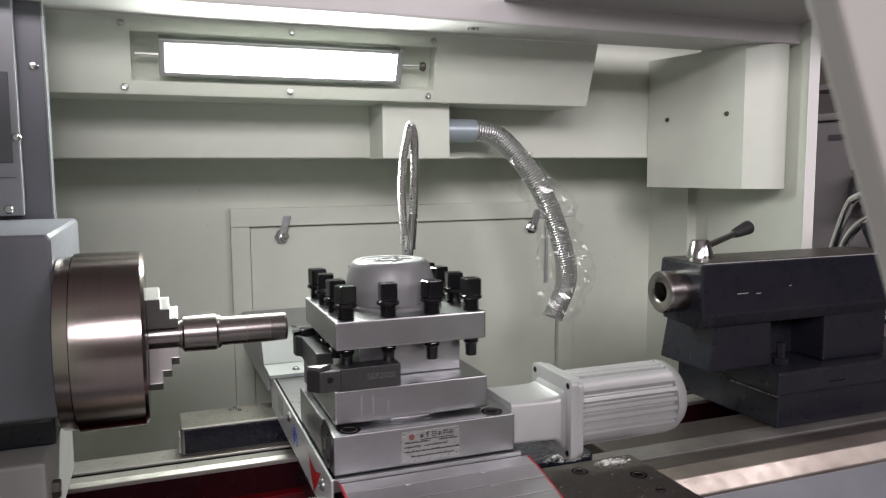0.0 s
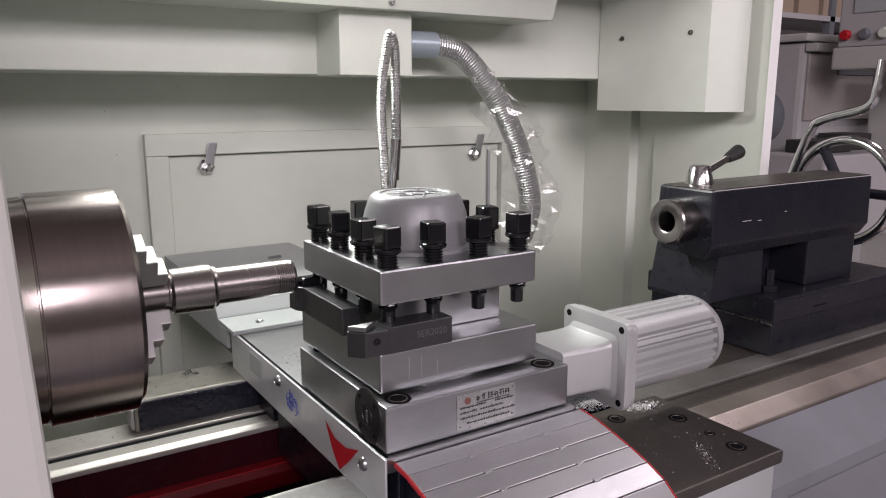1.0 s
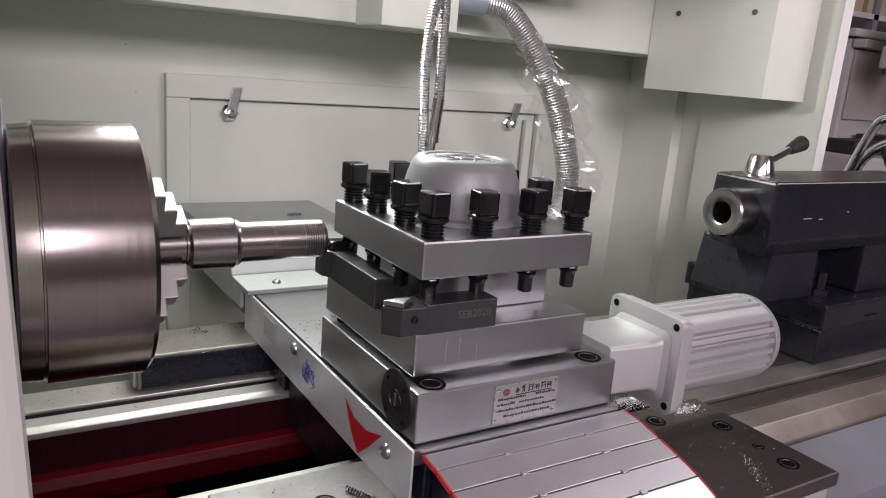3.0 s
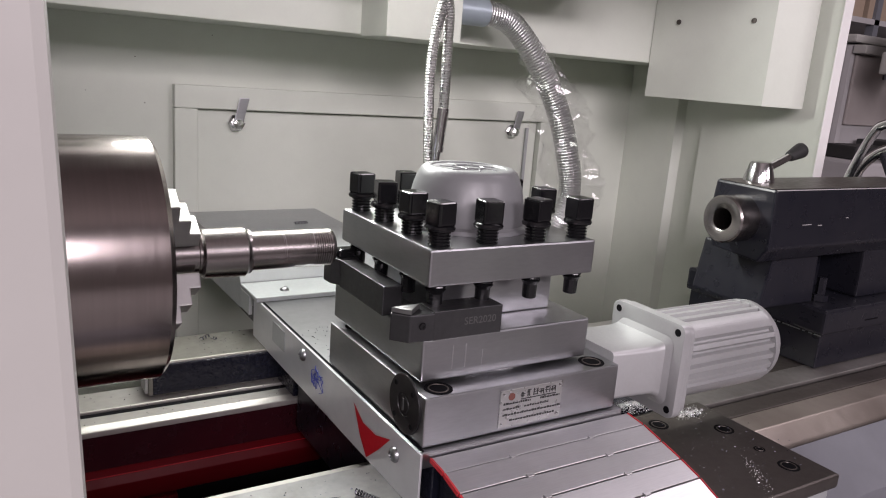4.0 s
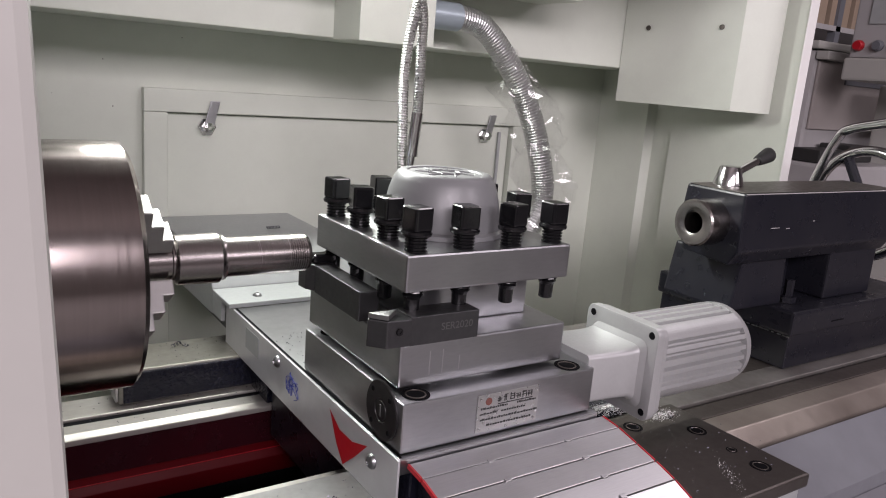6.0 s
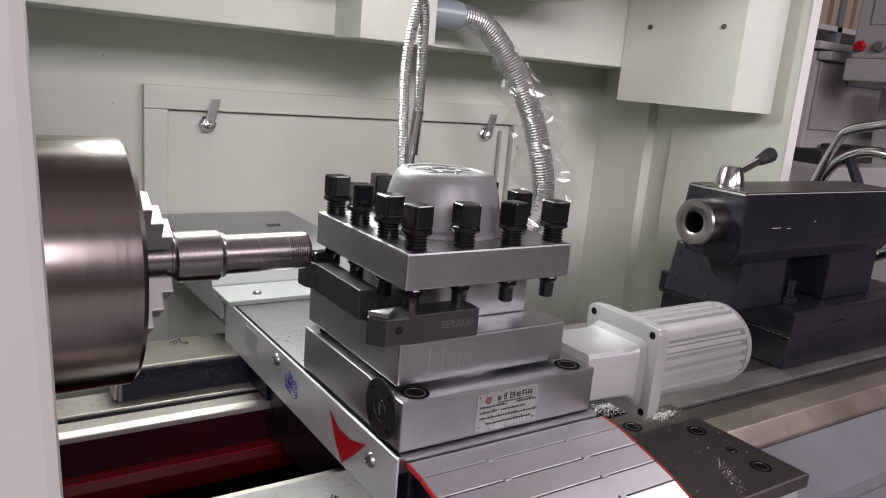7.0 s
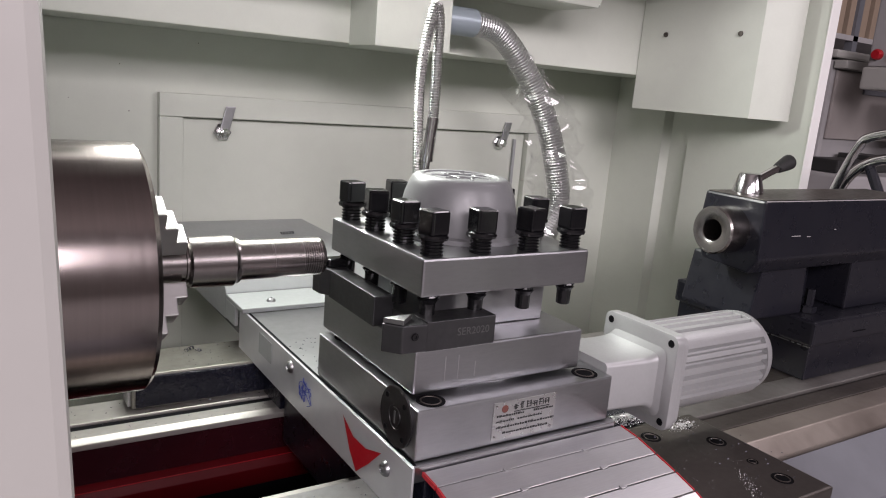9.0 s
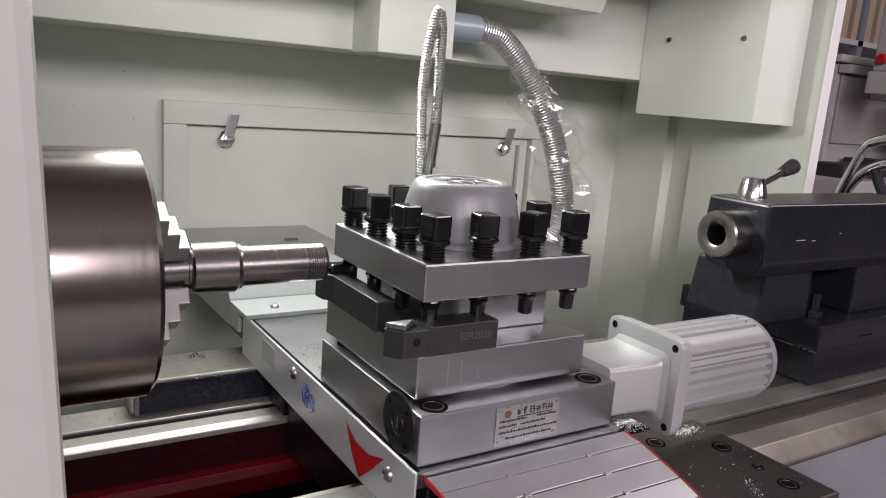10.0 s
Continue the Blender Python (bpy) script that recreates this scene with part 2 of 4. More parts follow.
part("window", box(-0.36, -0.2945, 0.2325, 0.2339, 1.328, 1.440, 0.001), DARKGREY, wall_left, "dark recessed window")
part("trim_line", box(-0.60, -0.292, 0.2333, 0.2339, 1.3095, 1.3105), DARKGREY, wall_left)
part("edge_fold", box(-0.2562, -0.2538, 0.2472, 0.2499, 1.262, 1.60, 0.0006), HOOD, wall_left, "pale strip along the fold of the column")
for x, y, z in ((-0.268, 0.2499, 1.450), (-0.2892, 0.2339, 1.360), (-0.303, 0.2339, 1.2705)):
    bm = lathe([(0, 0.0058), (0.0012, 0.0058), (0.0034, 0.0042), (0.0038, 0.002), (0.0026, 0.0018), (0.0026, 0)], "z", seg=14)
    screw = part("screw", bm, CHROME, wall_left, "round chrome screw head", True)
    screw.matrix_basis = Matrix.Translation((x, y, z)) @ pose(0, 0, 0, 90, 0, 0)
bm = prism([(0.443, 1.338), (0.607, 1.338), (0.607, 1.60), (0.443, 1.60)], "x", -0.60, 0.9295, 0.0015)
structure("fascia", bm, PAINT, "pale green folded metal fascia above the back wall", "wall panel")
bm = box(-0.60, 1.10, 0.19, 0.304, 1.530, 1.566, 0.003)
structure("roof_beam", bm, BEAM, "off-white painted sheet metal roof beam of the enclosure", "beam")

# lamp housing: a leaning box with a real opening in its front sheet
lamp_housing = thing("lamp_housing", "pale green slanted lamp housing screwed under the enclosure roof", "lamp housing")
TILT = math.atan2(0.035, 0.10)


def on_lamp(u, v, w=0.0):
    """A place on the leaning front sheet: u along x, v up the sheet, w out of it."""
    return Vector((u, 0.335 - v * math.sin(TILT) - w * math.cos(TILT), 1.427 + v * math.cos(TILT) - w * math.sin(TILT)))


def lamp_box(u0, u1, v0, v1, w0, w1, bevel=0.0, bm=None):
    b = box(u0, u1, v0, v1, w0, w1, bevel)
    for v in b.verts:
        v.co = on_lamp(*v.co)
    return merge(bm, b)


for name, u0, u1, v0, v1 in (("left_sheet", -0.60, -0.155, 0, 0.108), ("right_sheet", 0.30, 0.591, 0, 0.108), ("lower_sheet", -0.155, 0.30, 0, 0.018), ("upper_sheet", -0.155, 0.30, 0.088, 0.108)):
    part(name, lamp_box(u0, u1, v0, v1, -0.002, 0), PAINT, lamp_housing)
part("end_sheet", prism([(0.335, 1.427), (0.442, 1.430), (0.442, 1.526), (0.332, 1.430)], "x", 0.589, 0.591), PAINT, lamp_housing)
part("under_sheet", box(-0.60, 0.591, 0.336, 0.442, 1.4265, 1.4285), PAINT, lamp_housing)
part("recess_back", lamp_box(-0.155, 0.30, 0.018, 0.088, -0.030, -0.028), PAINT, lamp_housing)
for u in (-0.156, 0.30):
    part("recess_side", lamp_box(u - 0.001, u + 0.001, 0.018, 0.088, -0.03, -0.002), PAINT, lamp_housing)
for v in (0.017, 0.0875):
    part("recess_side", lamp_box(-0.155, 0.30, v, v + 0.0015, -0.03, -0.002), PAINT, lamp_housing)
for u in (-0.165, 0.068, 0.291):
    for v in (0.010, 0.098):
        bm = lathe([(0, 0.0055), (0.001, 0.0055), (0.003, 0.0042), (0.0034, 0.002), (0.0024, 0.0018), (0.0024, 0)], "z", seg=14)
        screw = part("screw", bm, CHROME, lamp_housing, "round chrome screw head", True)
        screw.matrix_basis = Matrix.Translation(on_lamp(u, v)) @ pose(0, 0, 0, 90, 0, 0) @ pose(0, 0, 0, -math.degrees(TILT), 0, 0)

strip_lamp = thing("strip_lamp", "glowing white strip lamp in a metal frame set into the housing", "lamp")
bm = lamp_box(-0.112, 0.240, 0.028, 0.034, -0.026, 0.004, 0.001)
lamp_box(-0.112, 0.240, 0.074, 0.080, -0.026, 0.004, 0.001, bm=bm)
lamp_box(-0.118, -0.110, 0.028, 0.080, -0.026, 0.004, 0.001, bm=bm)
lamp_box(0.232, 0.242, 0.028, 0.080, -0.026, 0.004, 0.001, bm=bm)
part("frame", bm, SHEET, strip_lamp)
bm = lamp_box(-0.110, 0.228, 0.034, 0.074, -0.022, -0.010, 0.003)
part("diffuser", bm, GLOW, strip_lamp, "glowing white diffuser")
for u0, u1 in ((-0.15, -0.118), (0.242, 0.284)):
    bm = tube([on_lamp(u0, 0.055, -0.01), on_lamp(u1, 0.055, -0.01)], 0.003)
    part("pivot_rod", bm, CHROME, strip_lamp)
bm = lathe([(0, 0), (0, 0.006), (0.005, 0.008), (0.008, 0.006), (0.008, 0)], "x", on_lamp(0.276, 0.055, -0.008), 16)
part("knob", bm, GRIME, strip_lamp, "dark thumb screw")

# bracket box under the fascia, where the hose comes out
cable_box = thing("cable_box", "pale green sheet metal cable box fixed to the fascia", "cable box")
part("body", box(0.222, 0.340, 0.360, 0.4425, 1.3355, 1.4262, 0.0012), PAINT, cable_box)
part("flange", box(0.3405, 0.362, 0.361, 0.4425, 1.3355, 1.3372), PAINT, cable_box)

# corner box with the leaning face and rounded front
corner = [(0.800, 0.441), (0.8405, 0.221)]
for i in range(9):
    a = radians(225 + i * 15)
    corner.append((0.8935 + 0.034 * math.cos(a), 0.224 + 0.034 * math.sin(a)))
corner += [(0.9275, 0.441)]
electric_box = thing("electric_box", "pale green metal cover with a rounded corner on the end wall", "metal cover")
part("body", prism(corner, "z", 1.279, 1.529), PAINT, electric_box, smooth=True)
for x, y, z in ((0.8085, 0.391, 1.410), (0.834, 0.256, 1.413)):
    bm = lathe([(0, 0.0045), (0.002, 0.004), (0.0022, 0)], "z", seg=12)
    s = part("rivet", bm, GRIME, electric_box)
    s.matrix_basis = Matrix.Translation((x - 0.0004, y, z)) @ pose(0, 0, 0, 0, -90, 10.6)

# access door in the back wall
access_door = thing("access_door", "pale green access door with two cam latches in the back wall", "access door")
bm = box(-0.004, 0.72, 0.592, 0.6078, 1.213, 1.247, 0.0015)
box(-0.004, 0.030, 0.592, 0.6078, 0.75, 1.2125, 0.0015, bm=bm)
box(0.686, 0.72, 0.592, 0.6078, 0.75, 1.2125, 0.0015, bm=bm)
part("frame", bm, PAINT, access_door)
part("leaf", box(0.0325, 0.6835, 0.604, 0.6078, 0.75, 1.2105, 0.001), PAINT, access_door)
for x in (0.090, 0.622):
    bm = lathe([(0, 0.014), (0.006, 0.014), (0.006, 0.009), (0.019, 0.008), (0.021, 0.004), (0.021, 0)], "z", seg=6)
    nut = part("latch", bm, CHROME, access_door, "chrome cam latch")
    nut.matrix_basis = pose(x, 0.604, 1.192, 90, 0, 0)
    bm = box(-0.007, 0.008, 0.5865, 0.5895, 0.0, 0.036, 0.001)
    for v in bm.verts:
        v.co = Vector((x + v.co.x + (0.25 * v.co.z), v.co.y, 1.196 + v.co.z))
    part("cam", bm, STEEL, access_door)
bm = box(0.655, 0.661, 0.597, 0.602, 1.07, 1.20, 0.001)
part("handle_strip", bm, HOOD, access_door)

# sliding doors of the machine front
door_1 = thing("door_1", "off-white sliding door, slid open, its edge close by", "sliding door")
tagged(door_1, kind="structure")
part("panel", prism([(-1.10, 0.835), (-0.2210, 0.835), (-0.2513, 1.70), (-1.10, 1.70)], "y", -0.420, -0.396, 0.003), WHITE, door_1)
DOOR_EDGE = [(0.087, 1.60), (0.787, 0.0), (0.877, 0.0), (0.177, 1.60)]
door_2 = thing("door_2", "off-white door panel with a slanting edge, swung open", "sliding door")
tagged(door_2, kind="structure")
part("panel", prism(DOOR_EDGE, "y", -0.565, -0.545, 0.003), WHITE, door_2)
bm = prism([(0.189, 1.562), (-0.12, 1.625), (-0.12, 1.629), (0.189, 1.566)], "x", 0.36, 1.05)
structure("visor", bm, MOTORGREY, "grey sloping sheet metal visor above the roof beam", "visor")
for x in (0.47, 0.86):
    hinge = thing("visor_hinge", "small pale steel hinge plate between roof beam and visor", "hinge", "visor hinges")
    part("plate", box(x, x + 0.032, 0.1745, 0.1895, 1.5655, 1.5685, 0.0008), SHEET, hinge)
    part("pin", tube([(x, 0.188, 1.5705), (x + 0.032, 0.188, 1.5705)], 0.0022, 10), CHROME, hinge)
for x in (0.325, 0.335):
    nut = thing("beam_screw", "bright screw under the roof beam", "screw", "beam screws")
    part("head", lathe([(1.5298, 0), (1.5298, 0.005), (1.5262, 0.0044), (1.5255, 0)], "z", (x, 0.235, 0), 12), CHROME, nut)
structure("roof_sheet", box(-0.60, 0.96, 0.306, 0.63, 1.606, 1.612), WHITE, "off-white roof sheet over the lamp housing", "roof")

# ---- headstock and chuck ----
headstock = thing("headstock", "blue-grey enamelled lathe headstock behind the chuck", "headstock")
part("body", box(-0.80, -0.2265, -0.030, 0.2485, 1.073, 1.257, 0.008, 3), GREY, headstock, smooth=True)
part("plinth", box(-0.80, -0.2340, -0.022, 0.20, 1.045, 1.0728, 0.003), BLACK, headstock, "black enamelled band under the headstock body")
part("foot", box(-0.80, -0.238, -0.070, 0.158, FRONT_Z + 0.001, 1.0448, 0.004), MOTORGREY, headstock, "grey headstock foot on the bed")
part("foot_bolt", lathe([(-0.2379, 0), (-0.2379, 0.009), (-0.231, 0.009), (-0.230, 0.007), (-0.230, 0)], "x", (0, -0.035, 1.005), 6), GRIME, headstock, "dark hexagon bolt")

chuck = thing("lathe_chuck", "brown-tinged turned steel three-jaw chuck on the spindle nose", "chuck")
bm = lathe([(-0.2255, 0), (-0.2255, 0.086), (-0.2245, 0.0875), (-0.212, 0.0885), (-0.2115, 0.0865), (-0.2105, 0.0865), (-0.210, 0.0908), (-0.1485, 0.0908), (-0.145, 0.0875), (-0.145, 0.022), (-0.15, 0.020), (-0.15, 0)], "x", (0, 0, AXIS), 96)
part("body", bm, CHUCK, chuck, smooth=True)
for k in range(3):
    bm = prism([(-0.1448, 0.018), (-0.114, 0.018), (-0.114, 0.030), (-0.122, 0.030), (-0.122, 0.043), (-0.131, 0.043), (-0.131, 0.056), (-0.1448, 0.056)], "y", -0.011, 0.011, 0.001)
    jaw = part("jaw", bm, JAW, chuck, "stepped steel jaw")
    jaw.matrix_basis = pose(0, 0, AXIS, 28 + 120 * k, 0, 0)
bar = thing("workpiece", "stepped turned steel shaft clamped in the chuck, threaded at its end", "workpiece")
prof = [(-0.1445, 0), (-0.1445, 0.0145), (-0.1125, 0.0145), (-0.112, 0.0155), (-0.1105, 0.0155), (-0.1105, 0)]
part("journal", lathe(prof, "x", (0, 0, AXIS), 64), TURNED, bar, smooth=True)
prof = [(-0.1104, 0), (-0.1104, 0.0172), (-0.1095, 0.0178), (-0.1085, 0.0195), (-0.076, 0.0200), (-0.0745, 0.0188), (-0.0735, 0.0182), (-0.0712, 0.0180), (-0.0712, 0)]
part("collar", lathe(prof, "x", (0, 0, AXIS), 64), TURNED, bar, smooth=True)
part("shaft", lathe([(-0.0711, 0), (-0.0711, 0.0158), (-0.0182, 0.0158), (-0.0182, 0)], "x", (0, 0, AXIS), 64), TURNED, bar, smooth=True)
prof, x = [(-0.0181, 0), (-0.0181, 0.0155)], -0.018
while x < -0.003:
    prof += [(x, 0.0158), (x + 0.0011, 0.0158), (x + 0.0014, 0.0153), (x + 0.0017, 0.0158)]
    x += 0.0020
prof += [(-0.0015, 0.0155), (0.0, 0.0148), (0.0, 0)]
part("thread", lathe(prof, "x", (0, 0, AXIS), 64), TURNED, bar, "fresh cut screw thread")

# ---- bed ----
lathe_bed = thing("lathe_bed", "red cast iron lathe bed with oily ground steel ways", "lathe bed")
part("rear_flat_way", box(-0.80, 1.9, 0.200, 0.246, 0.86, REAR_Z, 0.0015), WAY, lathe_bed, "bright ground flat way")
part("rear_inner_way", prism([(0.1862, REAR_Z), (0.167, REAR_Z), (0.160, REAR_Z - 0.004), (0.160, REAR_Z - 0.010), (0.1862, REAR_Z - 0.010)], "x", -0.80, 1.9, 0.0012), WAY, lathe_bed, "bright ground strip with grime along its edge")
# black fill just below the way top, in place of the groove's shade
part("rear_gap", box(-0.80, 1.9, 0.1917, 0.1998, 0.86, REAR_Z - 0.003), SHADEBLACK, lathe_bed, "groove blackened for its shade")
# band below the overhanging way carries its shade as maroon
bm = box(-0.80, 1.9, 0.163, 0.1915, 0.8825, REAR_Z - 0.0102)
part("rear_web", bm, MAROON, lathe_bed, "red web under the way, darkened to maroon for its shade")
bm = prism([(0.162, 0.8822), (0.1915, 0.8822), (0.1915, 0.8595), (0.240, 0.8595), (0.240, 0.55), (0.200, 0.55), (0.200, 0.842), (0.158, 0.846), (0.151, 0.850), (0.149, 0.870), (0.154, 0.878)], "x", -0.80, 1.9, 0.001)
part("rear_casting", bm, RED, lathe_bed, "deep red painted casting")
part("ledge_line", tube([(-0.45, 0.1545, 0.8785), (-0.1, 0.1543, 0.8783), (0.3, 0.1546, 0.8787)], 0.0004, 6), STICKER, lathe_bed, "thin bright red line along the ledge")
part("rear_rib", box(-0.80, -0.0945, 0.1496, 0.1985, 0.55, 0.8455, 0.004), RED, lathe_bed, "deep red painted rib")
# solid black box: shade of the cored openings put into its colour
part("core_shade", box(-0.094, 1.9, 0.172, 0.1995, 0.55, 0.8415), SHADEBLACK, lathe_bed, "black box standing in for the shaded cored opening")
for x in (-0.50, 0.25, 0.62, 1.0):
    bm = prism([(-0.045, 0.60), (0.148, 0.60), (0.148, 0.74), (0.10, 0.71), (0.02, 0.70), (-0.02, 0.72), (-0.045, 0.74)], "x", x, x + 0.07, 0.008)
    part("cross_rib", bm, RED, lathe_bed)
# floor blackened for the deep shade inside the bed
part("bed_floor", box(-0.80, 1.9, -0.05, 0.189, 0.55, 0.60), SHADEBLACK, lathe_bed)
part("front_flat_way", box(-0.80, 1.9, -0.074, -0.036, 0.86, FRONT_Z, 0.0015), DIRTYWAY, lathe_bed)
part("tailstock_way", box(0.40, 1.9, -0.0355, 0.02, 0.90, FRONT_Z - 0.0006, 0.001), GRIME, lathe_bed, "dark oily inner way")
# this groove's floor is black for the same painted shade
part("front_gap", box(-0.80, 1.9, -0.0815, -0.0745, 0.86, FRONT_Z - 0.012), SHADEBLACK, lathe_bed, "groove blackened for its shade")
part("front_strip", box(-0.80, 1.9, -0.108, -0.082, 0.86, FRONT_Z, 0.0012), GRIME, lathe_bed)
part("front_vee_way", prism([(-0.1085, 0.86), (-0.1085, FRONT_Z - 0.0005), (-0.136, FRONT_Z - 0.003), (-0.158, FRONT_Z - 0.016), (-0.160, 0.90), (-0.150, 0.86)], "x", -0.80, 1.9, 0.0015), VEE, lathe_bed, "bright sloped prism way")
part("front_face", prism([(-0.1605, 0.934), (-0.212, 0.892), (-0.212, 0.862), (-0.1605, 0.862)], "x", -0.80, 1.9, 0.001), FRONTGREY, lathe_bed, "blue-grey enamelled front of the bed")
part("front_casting", box(-0.80, 1.9, -0.150, -0.046, 0.55, 0.859, 0.003), RED, lathe_bed, "red painted front wall of the bed")

part("cabinet", box(-0.80, 1.9, -0.42, 0.63, 0.0, 0.549, 0.006), HOOD, lathe_bed, "light grey machine base")

# chip tray
bm = prism([(-0.161, 0.861), (-0.213, 0.861), (-0.213, 0.874), (-0.30, 0.80), (-0.42, 0.74), (-0.42, 0.55), (-0.161, 0.55)], "x", -0.80, 1.9)
part("apron", bm, APRONGREY, lathe_bed, "light grey sloping sheet below the ways")
structure("chip_tray", box(-0.60, 0.93, 0.27, 0.607, 0.70, 0.745), PAINT, "pale green chip tray behind the bed", "tray")

# ---- tailstock ----
tailstock = thing("tailstock", "black enamelled lathe tailstock clamped on the bed", "tailstock")
bm = prism([(-0.040, 1.190), (0.046, 1.190), (0.050, 1.150), (0.040, 1.105), (-0.030, 1.100), (-0.042, 1.118)], "x", 0.541, 0.905, 0.003)
part("barrel", bm, BLACK, tailstock)
bm = prism([(0.585, 1.104), (0.572, 1.0345), (0.684, 1.0345), (0.680, 1.104)], "y", -0.022, 0.085, 0.003)
part("pedestal", bm, BLACK, tailstock)
part("rear_pedestal", box(0.772, 0.895, -0.030, 0.07, 1.0345, 1.104, 0.003), BLACK, tailstock)
part("web", box(0.69, 0.80, 0.03, 0.07, 1.0345, 1.104, 0.002), BLACK, tailstock)
bm = lathe([(1.0345, 0.011), (1.043, 0.011), (1.043, 0.006), (1.066, 0.006), (1.067, 0)], "z", (0.702, -0.020, 0), 6)
part("clamp_stud", bm, BLACK, tailstock, "dark clamping nut and stud")
bm = box(0.662, 1.0, -0.058, 0.168, 1.0, 1.034, 0.004)
part("base_upper", bm, BLACK, tailstock)
part("base_lower", box(0.668, 0.99, -0.052, 0.163, FRONT_Z + 0.0005, 0.9995, 0.002), BLACK, tailstock)
bm = lathe([(0.540, 0.0115), (0.509, 0.0135), (0.508, 0.015), (0.508, 0.027), (0.510, 0.029), (0.545, 0.029)], "x", (0, 0.004, 1.148), 48)
part("quill", bm, TURNED, tailstock, "ground steel quill with a taper bore", True)
# end disc in black, shade of the deeper bore painted on
part("bore", lathe([(0.539, 0.0120), (0.5385, 0)], "x", (0, 0.004, 1.148), 32), SHADEBLACK, tailstock, "black disc for the shade inside the taper bore")
random.seed(9)
# short steel strips: chipped paint plus painted-on glints of the edges
for y0, y1, z, xx in ((-0.056, 0.035, 0.9998, 0.6622), (0.075, 0.150, 1.0335, 0.6628)):
    y = y0
    while y < y1:
        w = random.uniform(0.004, 0.016)
        part("worn_glint", box(xx - 0.0006, xx + 0.0008, y, min(y1, y + w), z - 0.0007, z + 0.0008, 0.0003), STEEL, tailstock, "bright strip for worn paint and edge glint")
        y += w + random.uniform(0.001, 0.005)
part("scale_mark", box(0.755, 0.785, -0.0588, -0.0581, 1.012, 1.0135), SHADEBLACK, tailstock)
bm = lathe([(1.1905, 0), (1.1905, 0.019), (1.194, 0.0185), (1.213, 0.0135), (1.215, 0.012), (1.215, 0)], "z", (0.587, 0.02, 0), 28)
lever = part("clamp_lever", bm, CHROME, tailstock, "chrome clamping lever with a black knob", True)
part("rod", tube([(0.590, 0.02, 1.203), (0.668, 0.032, 1.224)], 0.005), CHROME, lever)
part("knob", lathe([(0, 0), (0, 0.0062), (0.004, 0.0072), (0.026, 0.0100), (0.032, 0.0104), (0.034, 0.0092), (0.034, 0)], "z", seg=20), RUBBER, lever, "black knob", True).matrix_basis = Matrix.Translation((0.655, 0.030, 1.2205)) @ Vector((0.078, 0.012, 0.021)).to_track_quat("Z", "Y").to_matrix().to_4x4()
part("barrel_top", box(0.5425, 0.9035, -0.0375, 0.0435, 1.1902, 1.1909, 0.0003), GRIME, tailstock, "worn brownish top face")
for x0, x1, y, z in ((0.600, 0.618, -0.0423, 1.146), (0.632, 0.640, -0.0425, 1.1445), (0.69, 0.694, -0.0424, 1.152)):
    part("scratch", box(x0, x1, y, y + 0.0008, z, z + 0.0009), MOTORGREY, tailstock, "pale scratch in the enamel")
part("top_edge", box(0.5435, 0.9030, -0.0405, -0.0385, 1.1888, 1.1899, 0.0004), MOTORGREY, tailstock, "paint worn along the edge")

# ---- carriage ----
saddle = thing("saddle", "dark cast steel lathe saddle riding on the bedways", "saddle")
part("rear_wing", box(-0.112, 0.36, 0.212, 0.284, REAR_Z + 0.001, 0.969, 0.002), WINGTOP, saddle, "oily rear wing with a ground top")
part("wing_front_coat", box(-0.108, 0.30, 0.2095, 0.2118, REAR_Z + 0.003, 0.9665, 0.001), CAST, saddle, "glossy oily black paint on the wing side")
part("wiper", box(-0.1155, -0.1122, 0.214, 0.240, 0.934, 0.958, 0.001), SHEET, saddle, "bright wiper plate")
part("bridge", box(0.03, 0.36, -0.068, 0.2090, 0.955, 0.968, 0.003), CAST, saddle)
part("saddle_body", box(0.034, 0.34, -0.030, 0.156, 0.893, 0.9545, 0.004), BLACK, saddle, "oily black saddle between the ways")
part("way_shoe", box(0.030, 0.34, 0.1575, 0.2088, REAR_Z + 0.0006, 0.9545, 0.002), CAST, saddle)
part("left_wing", box(-0.110, 0.030, -0.32, -0.068, 0.9535, 0.969, 0.0015), WING, saddle, "bright ground wing strewn with chips")
part("left_wing_side", box(-0.106, 0.03, -0.318, -0.164, 0.86, 0.9533, 0.003), CAST, saddle)
part("right_wing", box(0.226, 0.402, -0.250, -0.085, 0.9535, 0.967, 0.0025), GRIME, saddle, "dark steel wing with counterbored bolts")
part("right_wing_side", box(0.24, 0.396, -0.246, -0.163, 0.80, 0.9533, 0.003), HOOD, saddle, "light grey painted apron side")
part("keeper", box(-0.117, -0.1102, -0.145, -0.105, 0.9545, 0.966, 0.003), CAST, saddle)


RIGHT_BOLTS = ((0.369, -0.220, 0.010), (0.373, -0.144, 0.010), (0.316, -0.110, 0.010), (0.369, -0.103, 0.010), (0.371, -0.187, 0.0055))


def counterbore(x, y, z, r, parent):
    """A flat black disc for the shade of a bolt well, with a socket head's ring, its rim a hair above the plate."""
    well = part("well_shade", lathe([(0, r), (0.0004, r * 0.985), (0.0004, r * 0.96), (0.0001, r * 0.94), (0.0001, 0)], "z", seg=24), SHADEBLACK, parent, "black disc for a counterbore's shade")
    well.matrix_basis = pose(x, y, z, 0, 0, 0)
    bm = lathe([(0.0002, r * 0.74), (0.0006, r * 0.70), (0.0006, r * 0.64), (0.0002, r * 0.62)], "z", seg=24)
    part("socket_head", bm, GRIME, well, smooth=True)
    return well


